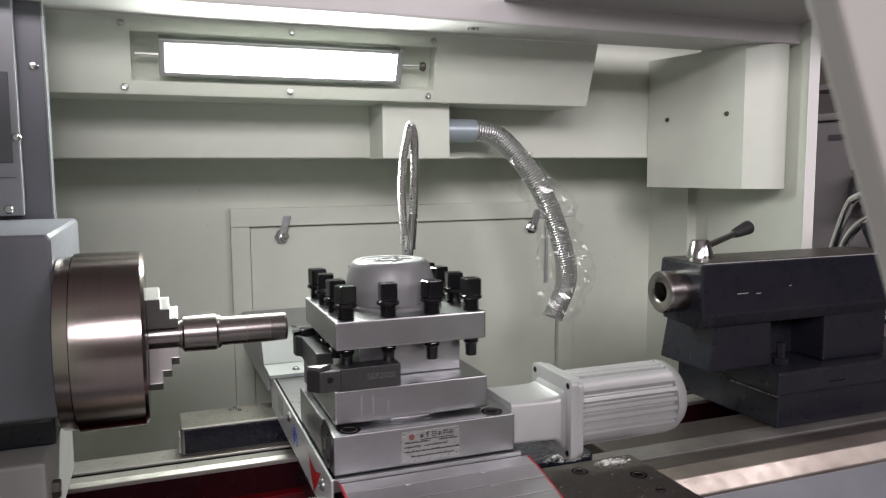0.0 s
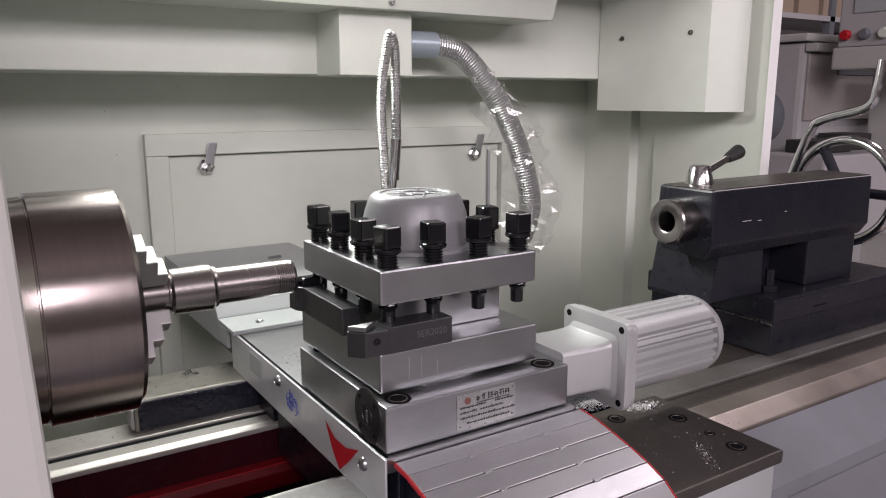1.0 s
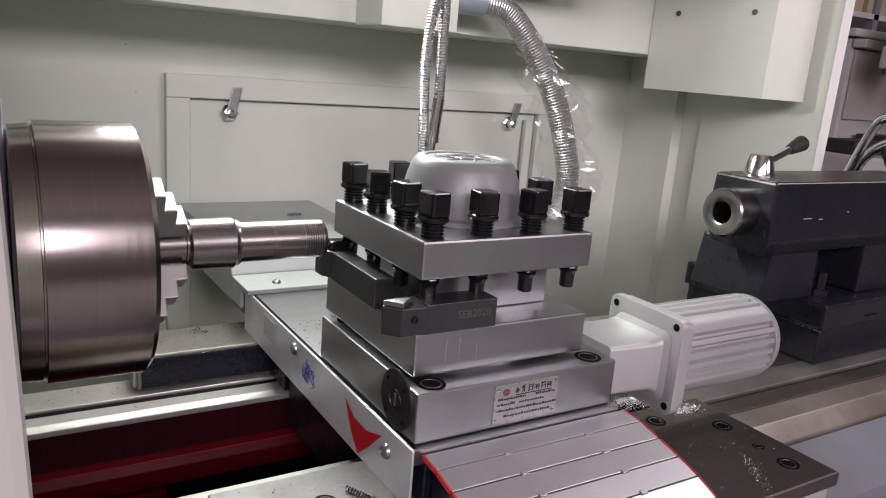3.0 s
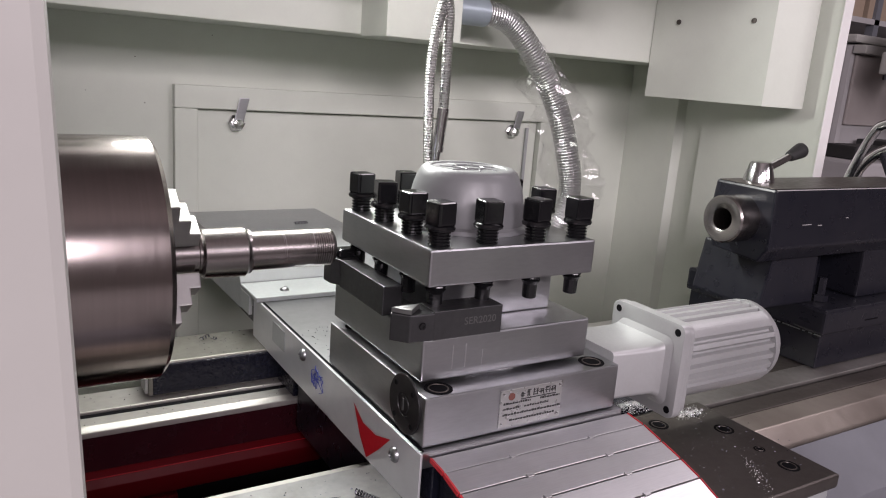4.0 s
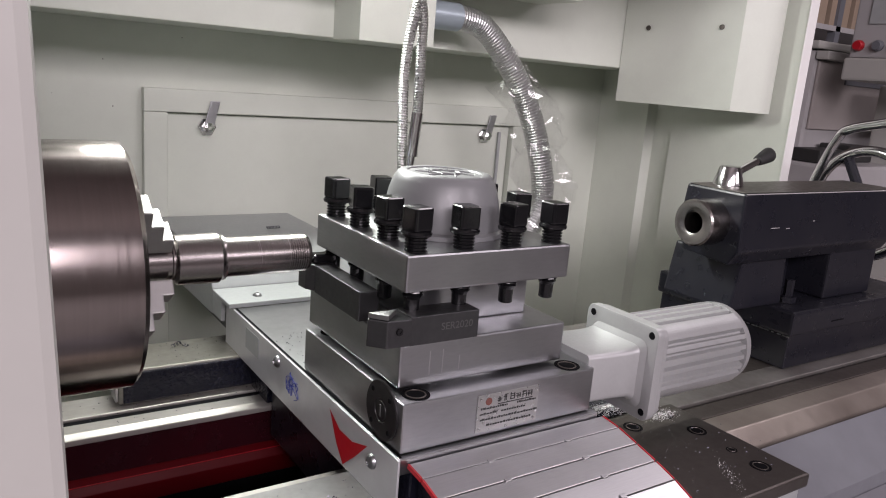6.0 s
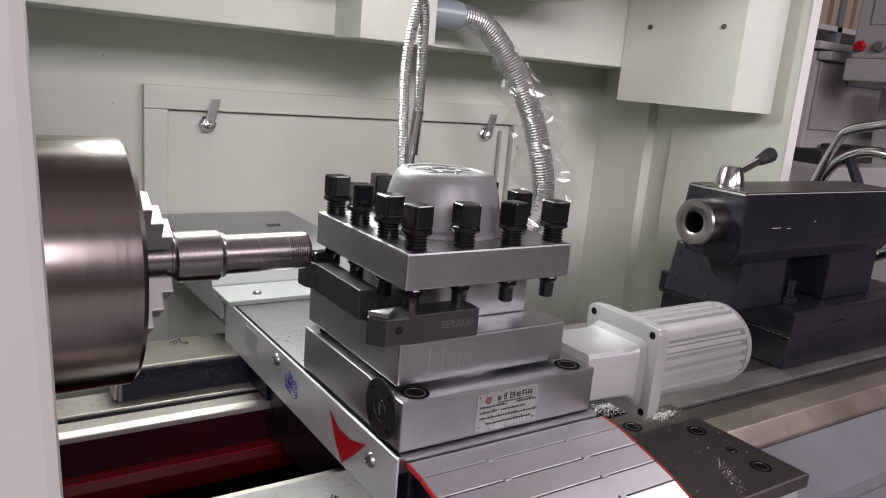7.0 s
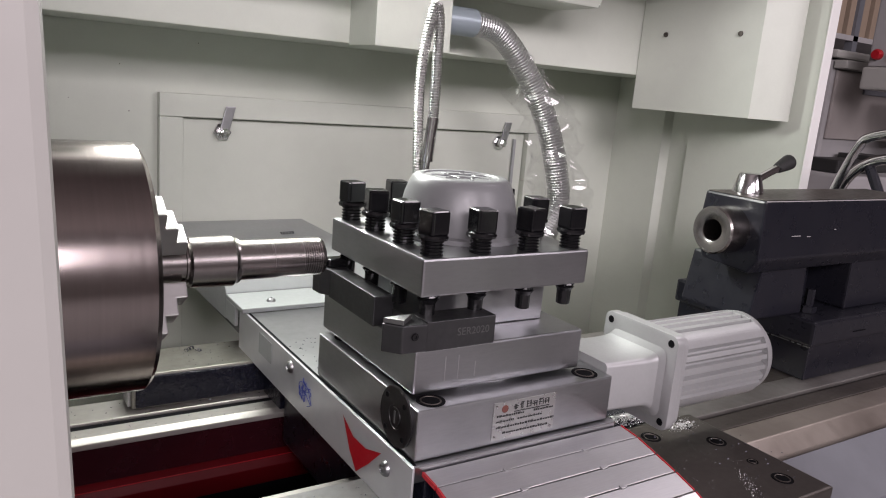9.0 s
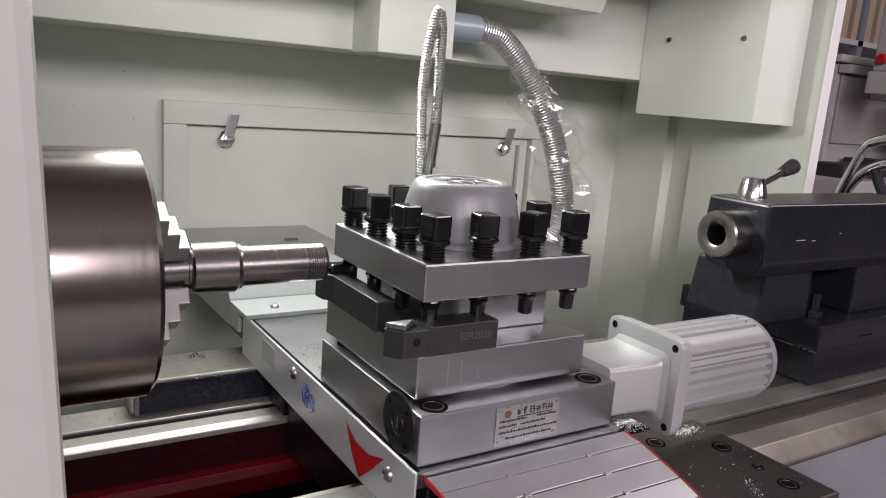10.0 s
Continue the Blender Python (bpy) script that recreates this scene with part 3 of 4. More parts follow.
for x, y in ((-0.035, -0.112), (-0.086, -0.113), (-0.086, -0.143), (-0.03, -0.21)):
    counterbore(x, y, 0.9691, 0.0092, saddle)
for x, y, r in RIGHT_BOLTS:
    counterbore(x, y, 0.9671, r, saddle)

cross_slide = thing("cross_slide", "sheet-covered cross slide carrying the tool turret", "cross slide")
part("top_plate", box(0.018, 0.222, -0.146, 0.262, 1.004, 1.0175, 0.001), STEEL, cross_slide, "bright steel top plate with scattered chips")
part("side_cover", box(0.0165, 0.0185, -0.147, 0.262, 0.968, 1.0172, 0.0006), GALV, cross_slide, "brushed sheet metal side cover")
part("core", box(0.03, 0.215, -0.143, 0.55, 0.969, 1.0035, 0.002), CAST, cross_slide)
hood = prism([(0.300, 1.0245), (0.322, 1.0550), (0.590, 1.0550), (0.590, 0.988), (0.300, 0.992)], "x", 0.0115, 0.222, 0.0015)
part("hood", hood, HOOD, cross_slide, "light grey painted sheet metal hood")
part("hood_foot", box(0.0115, 0.222, 0.236, 0.2995, 1.0178, 1.0235, 0.0012), HOOD, cross_slide, "flat front lip of the hood")
part("hood_tab", box(0.0115, 0.0160, 0.264, 0.2995, 0.994, 1.0176, 0.0008), HOOD, cross_slide)
# strip laid on the plate; its black is the gap's shade
part("gap_shade", box(0.0188, 0.0212, -0.144, 0.235, 1.0176, 1.0180), SHADEBLACK, cross_slide, "black strip for the shaded gap along the side cover")
part("light_patch", box(0.0158, 0.0163, 0.150, 0.190, 0.988, 1.011, 0.0002), HOOD, cross_slide, "light grey rectangle on the side cover")


def pan_screw(at, turn, parent, r=0.006):
    bm = lathe([(0, r), (r * 0.25, r * 0.95), (r * 0.55, r * 0.7), (r * 0.68, r * 0.35), (r * 0.45, r * 0.3), (r * 0.45, 0)], "z", seg=16)
    return place(part("screw", bm, STEEL, parent, "domed steel screw", True), Matrix.Translation(at) @ turn)


SIDE = pose(0, 0, 0, 0, -90, 0)
for y, z in ((-0.108, 0.998), (0.095, 1.006)):
    pan_screw((0.0163, y, z), SIDE, cross_slide, 0.0065)
for x in (0.053, 0.180):
    pan_screw((x, 0.258, 1.0236), Matrix.Identity(4), cross_slide, 0.0055)
bm = bmesh.new()
bm.faces.new([bm.verts.new((0.0158, y, z)) for y, z in ((-0.029, 1.009), (-0.050, 0.9985), (-0.074, 0.9985), (-0.100, 1.007), (-0.080, 0.988), (-0.059, 0.9705), (-0.045, 0.984))])
part("sticker", bm, STICKER, cross_slide, "red curved triangular sticker")
random.seed(4)
for k in range(9):
    y, z = 0.062 + random.uniform(-0.018, 0.018), 0.998 + random.uniform(-0.011, 0.011)
    pts = [(0.0160, y + random.uniform(-0.011, 0.011), z + random.uniform(-0.010, 0.010)) for _ in range(4)]
    part("ink_stroke", tube(pts, 0.00035, 5), INK, cross_slide, "scribbled blue marker stroke")

# slatted steel cover that runs down over the front of the slide
slat_cover = thing("slat_cover", "jointed steel slat cover with red painted edges", "way cover")
prof = [(-0.1475, 1.0130), (-0.168, 1.0112), (-0.190, 1.0062), (-0.212, 1.0010), (-0.233, 0.9950), (-0.253, 0.9870), (-0.270, 0.9735), (-0.279, 0.9540), (-0.282, 0.9320), (-0.284, 0.91)]
for (y0, z0), (y1, z1) in zip(prof, prof[1:]):
    d = Vector((0, y1 - y0, z1 - z0))
    n = Vector((0, d.z, -d.y)).normalized() * (1 if d.y < 0 else -1)
    n = -n if n.z < 0 and d.z > -0.015 else n
    L = d.length - 0.0011
    bm = box(0.026, 0.227, 0, L, -0.0024, 0, 0.0005)
    ang = math.atan2(d.z, d.y)
    m = Matrix.Translation((0, y0, z0)) @ Matrix.Rotation(ang, 4, "X")
    flip = (m.to_3x3() @ Vector((0, 0, 1))).z < 0
    slat = part("slat", bm, SHEET, slat_cover)
    slat.matrix_basis = m @ (Matrix.Diagonal((1, 1, -1, 1)) if flip else Matrix.Identity(4))
    for xe, wide in ((0.0243, 0.0016), (0.2272, 0.0007)):
        e = part("edge", box(xe, xe + wide, 0.0004, L - 0.0004, -0.003, 0.0007), WASH, slat_cover, "red painted slat end")
        e.matrix_basis = slat.matrix_basis
    for xc in (0.085, 0.165):
        c = part("hinge_knuckle", box(xc, xc + 0.006, L - 0.0015, L + 0.0022, -0.001, 0.0012, 0.0004), SHEET, slat_cover)
        c.matrix_basis = slat.matrix_basis
# black block fills the hollow, so its shade is in the colour
part("underside", prism([(-0.150, 1.004), (-0.25, 0.975), (-0.27, 0.93), (-0.15, 0.93)], "x", 0.034, 0.218), CAST, slat_cover, "solid black fill for the shaded hollow under the slats")

# ---- turret ----
turret = thing("tool_turret", "square four-way steel tool turret with a grey domed cap", "tool turret")
TC = Vector((0.1125, -0.0345, 0))
part("base", prism([(0.021, -0.141), (0.216, -0.141), (0.216, 0.041), (0.021, 0.041)], "z", 1.0185, 1.0585, 0.0015), STEEL, turret, "ground steel base block")
part("base_ring", lathe([(1.0586, 0), (1.0586, 0.079), (1.062, 0.079), (1.062, 0)], "z", TC, 64), SHEET, turret, smooth=True)
HEAD = Matrix.Translation(TC) @ pose(0, 0, 0, 0, 0, 0.0)


def head_part(name, bm, mat, label="", smooth=False):
    ob = part(name, bm, mat, turret, label, smooth)
    ob.matrix_basis = HEAD
    return ob


head_part("lower_block", box(-0.085, 0.081, -0.086, 0.083, 1.0622, 1.097, 0.0016), STEEL)
head_part("core", box(-0.050, 0.064, -0.050, 0.050, 1.0972, 1.1365, 0.001), STEEL)
head_part("top_plate", box(-0.0815, 0.0815, -0.0815, 0.0815, 1.1367, 1.1660, 0.0018), STEEL, "ground steel clamping plate")
bm = lathe([(1.1662, 0), (1.1662, 0.057), (1.170, 0.057), (1.1715, 0.0525), (1.185, 0.0512), (1.200, 0.0480), (1.209, 0.0450), (1.2140, 0.0425), (1.2165, 0.0395), (1.2172, 0.0360), (1.2168, 0.0330), (1.2158, 0.0322), (1.2158, 0)], "z", seg=64)
head_part("cap", bm, CAP, "grey domed plastic cap", True)
random.seed(2)
for k in range(7):
    a = k * 0.9
    bm = tube([(0.026 * math.cos(a), 0.026 * math.sin(a), 1.2157), (0.012 * math.cos(a + 0.5), 0.012 * math.sin(a + 0.5), 1.2164), (0.016 * math.cos(a + 1.3), 0.016 * math.sin(a + 1.3), 1.2160)], 0.0009, 6)
    head_part("emblem_ridge", bm, CAP)


def bolt_mesh():
    bm = box(-0.0088, 0.0088, -0.0088, 0.0088, 0.0165, 0.0352, 0.0022, 3)
    lathe([(0.0172, 0.0090), (0.0165, 0.0112), (0.0148, 0.0122), (0.0130, 0.0116), (0.0126, 0.008)], "z", seg=24, bm=bm)
    prof, z = [(0.0130, 0.0080)], 0.0125
    while z > -0.006:
        prof += [(z, 0.0072), (z - 0.0007, 0.0088), (z - 0.0014, 0.0088), (z - 0.0021, 0.0072)]
        z -= 0.0026
    prof += [(-0.0075, 0.0060), (-0.0290, 0.0060), (-0.0302, 0.0080), (-0.0312, 0.0084), (-0.0330, 0.0070), (-0.0335, 0.0084), (-0.0355, 0.0070), (-0.037, 0.0062), (-0.0485, 0.0060), (-0.0492, 0.005), (-0.0492, 0)]
    lathe(prof, "z", seg=20, bm=bm)
    return bm


for x in (-0.058, -0.046, -0.030):
    head_part("tool_mark", box(x, x + 0.0008, -0.0864, -0.0860, 1.070, 1.070 + random.uniform(0.012, 0.020)), SHEET, "faint bright milling mark")
first = part("clamp_bolt", bolt_mesh(), OXIDE, turret, "black square-headed clamping bolt")
spots = [(-0.0685, 0.070), (-0.0685, 0.023), (-0.0685, -0.027), (-0.0685, -0.0705), (-0.024, -0.0705), (0.024, -0.0705), (0.069, -0.0700), (0.069, -0.021), (0.069, 0.030), (0.069, 0.074), (0.025, 0.076), (-0.020, 0.076)]
for i, (x, y) in enumerate(spots):
    m = HEAD @ pose(x, y, 1.166, 0, 0, (7, -12, 4, 10, -5, 14, 2, -8, 20, 5, 11, -9)[i % 12])
    if i:
        b = new("clamp_bolt", first.data)
        b.parent, b["label"] = turret, first["label"]
        b.matrix_basis = m
    else:
        first.matrix_basis = m

for x, y in ((0.040, -0.127), (0.196, -0.127), (0.196, 0.022), (0.040, 0.022)):
    counterbore(x, y, 1.0586, 0.0115, turret)
# round cover on the side of the base
bm = lathe([(0, 0.0242), (0.0014, 0.0242), (0.0020, 0.0234), (0.0020, 0.0098), (0.0012, 0.0094), (0.0012, 0.0078), (0.0020, 0.0074), (0.0020, 0)], "z", seg=48)
place(part("bearing_cover", bm, COVER, turret, "round black bearing cover", True), Matrix.Translation((0.0209, -0.1115, 1.0424)) @ SIDE)
part("cover_bar", box(0.0180, 0.0189, -0.1125, -0.1105, 1.0375, 1.0475, 0.0003), STAMP, turret)
for a in (45, 135, 225, 315):
    bm = lathe([(0.0019, 0.0022), (0.0024, 0.0020), (0.0024, 0)], "z", seg=12)
    place(part("cover_screw", bm, SHADEBLACK, turret), Matrix.Translation((0.0207, -0.1115 + 0.0188 * math.cos(radians(a)), 1.0424 + 0.0188 * math.sin(radians(a)))) @ SIDE)

# type plate
part("type_plate", box(0.0895, 0.1525, -0.1420, -0.1412, 1.0220, 1.0540, 0.0003), PLATE, turret, "bright metal type plate with rivets")
for x in (0.0925, 0.1495):
    for z in (1.0252, 1.0508):
        place(part("rivet", lathe([(0, 0.0013), (0.0006, 0.001), (0.0008, 0)], "z", seg=10), CHROME, turret), Matrix.Translation((x, -0.1420, z)) @ pose(0, 0, 0, 90, 0, 0))
random.seed(11)
bm = lathe([(0, 0), (0, 0.0032), (0.0003, 0.0032), (0.0003, 0)], "z", seg=18)
place(part("maker_mark", bm, ORANGE, turret, "round red-brown mark"), Matrix.Translation((0.1005, -0.1420, 1.0480)) @ pose(0, 0, 0, 90, 0, 0))
x = 0.1085
for w in (0.0060, 0.0060, 0.0060, 0.0060, 0.0060, 0.0060):
    for _ in range(3):
        dz, a, c = random.uniform(0.0002, 0.0054), random.uniform(0, 0.25), random.uniform(0.6, 0.9)
        part("print_bar", box(x + w * a, x + w * c, -0.1423, -0.1419, 1.0458 + dz, 1.0465 + dz), PRINT, turret)
    for a in (random.uniform(0.1, 0.35), random.uniform(0.45, 0.8)):
        part("print_bar", box(x + w * a, x + w * (a + 0.11), -0.1424, -0.1419, 1.0460, 1.0500 + random.uniform(0, 0.002)), PRINT, turret)
    x += w + 0.0004
part("print_bar", box(0.110, 0.146, -0.1423, -0.1419, 1.0440, 1.0448), PRINT, turret)
for z, a, c in ((1.0415, 0.093, 0.120), (1.0415, 0.130, 0.150), (1.0370, 0.093, 0.110), (1.0370, 0.114, 0.139), (1.0320, 0.093, 0.152), (1.0268, 0.100, 0.146)):
    x = a
    while x < c:
        w = random.uniform(0.0012, 0.0030)
        part("print_bar", box(x, min(c, x + w), -0.1423, -0.1419, z, z + random.choice((0.0013, 0.0018))), PRINT, turret)
        x += w + 0.0006

# tool holders
tool_1 = thing("tool_holder", "dark steel external turning holder clamped in the turret", "tool holder")
bm = box(-0.0905, -0.0725, -0.026, 0.062, 1.0975, 1.1225, 0.0008)
hold = part("shank", bm, HOLDER, tool_1)
hold.matrix_basis = HEAD
bm = prism([(-0.0905, 0.0622), (-0.096, 0.070), (-0.097, 0.084), (-0.068, 0.088), (-0.0665, 0.072), (-0.0725, 0.0622)], "z", 1.0985, 1.1225, 0.0008)
o = part("nose", bm, HOLDER, tool_1)
o.matrix_basis = HEAD
bm = prism([(-0.0985, 0.068), (-0.0975, 0.086), (-0.080, 0.080)], "z", 1.1227, 1.1270, 0.0006)
o = part("insert", bm, OXIDE, tool_1, "dark carbide insert")
o.matrix_basis = HEAD
bm = box(-0.090, -0.070, 0.066, 0.079, 1.1228, 1.1310, 0.002)
o = part("clamp", bm, OXIDE, tool_1)
o.matrix_basis = HEAD

tool_2 = thing("tool_holder", "dark steel threading holder with stamped lettering in the turret", "tool holder")
bm = box(-0.0795, -0.0170, -0.0905, -0.066, 1.0975, 1.1205, 0.0006)
o = part("shank", bm, HOLDER, tool_2)
o.matrix_basis = HEAD
bm = prism([(-0.1115, -0.080), (-0.1005, -0.0915), (-0.0797, -0.0925), (-0.0797, -0.066), (-0.101, -0.066)], "z", 1.0985, 1.1200, 0.001)
o = part("nose", bm, HOLDER, tool_2)
o.matrix_basis = HEAD
o = part("shim", box(-0.083, -0.016, -0.0875, -0.060, 1.0971, 1.0974), PLATE, tool_2, "thin bright packing strip")
o.matrix_basis = HEAD
bm = prism([(-0.1105, -0.079), (-0.100, -0.091), (-0.086, -0.078)], "z", 1.1202, 1.1242, 0.0005)
o = part("insert", bm, TIP, tool_2, "worn triangular carbide insert")
o.matrix_basis = HEAD
bm = lathe([(0, 0.0030), (0.0008, 0.0026), (0.0008, 0.0012), (0.0002, 0.001), (0.0002, 0)], "z", seg=14)
o = part("insert_screw", bm, OXIDE, tool_2)
o.matrix_basis = HEAD @ Matrix.Translation((-0.0905, -0.0925, 1.111)) @ pose(0, 0, 0, 90, 0, 0)
text = bpy.data.curves.new("stamp", "FONT")
text.body, text.size, text.extrude = "SER2020", 0.0084, 0.00008
tmp = bpy.data.objects.new("stamp", text)
scene.collection.objects.link(tmp)
me = bpy.data.meshes.new_from_object(tmp.evaluated_get(bpy.context.evaluated_depsgraph_get()))
bpy.data.objects.remove(tmp)
me.materials.append(STAMP)
o = new("lettering", me)
o.parent = tool_2
o["label"] = "stamped bright lettering"
o.matrix_basis = HEAD @ Matrix.Translation((-0.0525, -0.0907, 1.1075)) @ pose(0, 0, 0, 90, 0, 0)

# ---- turret motor ----
motor = thing("turret_motor", "silver painted finned electric motor bolted to the turret base", "electric motor")
bm = bmesh.new()
rings = []
for x, y0, y1, z0, z1, r in ((0.2165, -0.133, -0.064, 1.020, 1.066, 0.004), (0.250, -0.137, -0.070, 1.020, 1.067, 0.005), (0.267, -0.1385, -0.071, 1.019, 1.068, 0.006), (0.2725, -0.141, -0.074, 1.016, 1.071, 0.007), (0.2752, -0.147, -0.077, 1.010, 1.077, 0.009)):
    ring = []
    for sy, sz, a0 in ((1, 1, 0), (0, 1, 90), (0, 0, 180), (1, 0, 270)):
        for k in range(4):
            a = radians(a0 + 30 * k)
            ring.append(bm.verts.new((x, (y1 - r if sy else y0 + r) + r * math.cos(a), (z1 - r if sz else z0 + r) + r * math.sin(a))))
    rings.append(ring)
for p, q in zip(rings, rings[1:]):
    for i in range(16):
        bm.faces.new((p[i], p[(i + 1) % 16], q[(i + 1) % 16], q[i]))
bm.faces.new(rings[0]), bm.faces.new(rings[-1])
part("neck", bm, SILVER, motor, smooth=True)
C = (-0.112, 1.046)


def rounded_square(h, r, n=5):
    pts = []
    for sx, sy, a0 in ((1, 1, 0), (-1, 1, 90), (-1, -1, 180), (1, -1, 270)):
        for k in range(n + 1):
            a = radians(a0 + 90 * k / n)
            pts.append((C[0] + sx * (h - r) + r * math.cos(a), C[1] + sy * (h - r) + r * math.sin(a)))
    return pts


part("flange", prism(rounded_square(0.0455, 0.008), "x", 0.2756, 0.2850, 0.0012), SILVER, motor, smooth=True)
part("rear_flange", prism(rounded_square(0.0440, 0.010), "x", 0.2853, 0.2920, 0.001), SILVER, motor, smooth=True)
for sy in (-1, 1):
    for sz in (-1, 1):
        # black disc on the flange for each bolt hole's shade
        bm = lathe([(0.2756, 0.0036), (0.2752, 0.0033), (0.2752, 0)], "x", (0, C[0] + sy * 0.0375, C[1] + sz * 0.0375), 12)
        part("bolt_hole_shade", bm, SHADEBLACK, motor)
prof = []
for k in range(120):
    a = 2 * math.pi * k / 120
    sq = 0.0410 + 0.0030 * abs(math.sin(2 * a)) ** 2
    r = sq if (k % 5 < 3 or 8 < k % 30 < 15) else sq - 0.0055
    prof.append((C[0] + r * math.cos(a), C[1] + r * math.sin(a)))
part("finned_body", prism(prof, "x", 0.2922, 0.418), SILVER, motor)
bm = lathe([(0.4182, 0.0), (0.4182, 0.0430), (0.426, 0.0420), (0.435, 0.036), (0.439, 0.025), (0.440, 0)], "x", (0, *C), 40)
part("end_bell", bm, SILVER, motor, smooth=True)

# ---- hoses ----
hose = thing("metal_hose", "ribbed metal hose wrapped in crumpled clear plastic", "hose")
HOSE = [(0.385, 0.392, 1.384), (0.405, 0.391, 1.384), (0.440, 0.388, 1.376), (0.473, 0.382, 1.347), (0.508, 0.372, 1.299), (0.535, 0.362, 1.244), (0.553, 0.352, 1.183), (0.562, 0.346, 1.118), (0.53, 0.34, 1.05)]
part("ribbed_sheath", tube(HOSE, 0.0178, 20, wave=0.0009, pitch=0.0046), ZINC, hose, smooth=False)
part("coupling", tube([(0.3405, 0.392, 1.384), (0.398, 0.392, 1.384)], 0.0205, 24), BLUEGREY, hose, "pale blue plastic coupling", True)
random.seed(8)
bm = bmesh.new()
wrap = HOSE[3:]
rings = []
for i in range(60):
    f = i / 59 * (len(wrap) - 1)
    k = min(int(f), len(wrap) - 2)
    c = Vector(wrap[k]).lerp(Vector(wrap[k + 1]), f - k)
    ring = []
    for j in range(30):
        a = 2 * math.pi * j / 30
        wide = 0.018 + 0.036 * min(1, i / 16)
        r = wide * (0.75 + 0.55 * noise.noise(Vector((i * 0.16, math.cos(a) * 1.4, math.sin(a) * 1.4)))) + 0.012 * abs(noise.noise(Vector((i * 0.5, math.cos(a) * 4, math.sin(a) * 4 + 9)))) + random.uniform(-0.0015, 0.0015)
        ring.append(bm.verts.new(c + Vector((r * math.cos(a) + 0.002, r * math.sin(a), 0.014 * noise.noise(Vector((i * 0.3, math.cos(a) * 2, math.sin(a) * 2 + 7)))))))
    rings.append(ring)
for p, q in zip(rings, rings[1:]):
    for j in range(30):
        bm.faces.new((p[j], p[(j + 1) % 30], q[(j + 1) % 30], q[j]))
part("plastic_wrap", bm, FILM, hose, "crumpled clear plastic film")

coolant = thing("coolant_hose", "chrome gooseneck coolant hose bent into a loop", "coolant hose")
LOOP = [(0.213, 0.205, 1.018), (0.213, 0.205, 1.060), (0.213, 0.203, 1.140), (0.208, 0.2, 1.180), (0.2045, 0.2, 1.229), (0.202, 0.2, 1.279), (0.2025, 0.2, 1.306), (0.205, 0.2, 1.332), (0.2105, 0.2, 1.360), (0.2165, 0.2, 1.380), (0.2220, 0.2, 1.362), (0.2215, 0.198, 1.325), (0.2185, 0.192, 1.284), (0.2155, 0.187, 1.250)]
part("gooseneck", tube(LOOP, 0.0056, 12, wave=0.0010, pitch=0.0032), NECK, coolant)
bm = tube([(0.2158, 0.187, 1.253), (0.2110, 0.186, 1.207)], 0.0068, 18)
tube([(0.2111, 0.186, 1.208), (0.2105, 0.186, 1.2025)], 0.0073, 18, bm=bm)
tube([(0.2105, 0.186, 1.2027), (0.2085, 0.186, 1.183)], 0.0046, 14, bm=bm)
part("nozzle", bm, CHROME, coolant, "smooth chrome nozzle", True)

# ---- workshop beyond ----
structure("floor", box(-6, 9, -6, 7, -0.05, 0.0), CONCRETE, "grey concrete workshop floor", "floor")
bm = box(-6, 9, 6.0, 6.2, 0, 5.2)
structure("wall_north", bm, SHOPWALL, "dim workshop wall", "wall")
structure("wall_south", box(-6, 9, -6.2, -6.0, 0, 5.2), SHOPWALL, "dim workshop wall", "wall")
structure("wall_east", box(9.0, 9.2, -6, 6, 0, 5.2), SHOPWALL, "dim workshop wall", "wall")
structure("wall_west", box(-6.2, -6.0, -6, 6, 0, 5.2), SHOPWALL, "dim workshop wall", "wall")
structure("ceiling", box(-6, 9, -6, 6, 5.2, 5.3), SHOPWALL, "dim workshop roof", "ceiling")

# tailstock hand wheel and crank
wheel = part("hand_wheel", tube([(0.98, 0.045 + 0.084 * math.cos(2 * math.pi * k / 24), 1.152 + 0.084 * math.sin(2 * math.pi * k / 24)) for k in range(25)], 0.0085, 12), CHROME, tailstock, "dark chromed hand wheel", True)
part("hub", lathe([(0.90, 0), (0.90, 0.03), (0.97, 0.024), (0.99, 0.02), (0.99, 0)], "x", (0, 0.045, 1.152), 32), BLACK, wheel, "black hub", True)
for a in (60, 180, 300):
    part("spoke", tube([(0.98, 0.045, 1.152), (0.98, 0.045 + 0.082 * math.cos(radians(a)), 1.152 + 0.082 * math.sin(radians(a)))], 0.008), BLACK, wheel)
part("crank", tube([(0.945, 0.118, 1.165), (0.945, 0.108, 1.200), (0.945, 0.088, 1.252), (0.945, 0.070, 1.268), (0.945, 0.0, 1.289), (0.945, -0.012, 1.318), (0.945, -0.016, 1.36)], 0.0075, 12), CHROME, tailstock, "bent chrome crank handle", True)

# loose swarf
def curl(at, turn, length, r, turns):
    pts = [(length * k / (turns * 10), r * math.cos(2 * math.pi * k / 10), r * math.sin(2 * math.pi * k / 10)) for k in range(turns * 10 + 1)]
    chip = tagged(part("metal_chip", tube(pts, 0.0005, 4, step=r * 0.5), CHIP), "dark curled steel chip", "metal chip", "loose metal chips")
    return place(chip, Matrix.Translation(at) @ pose(0, 0, 0, 0, 0, turn))


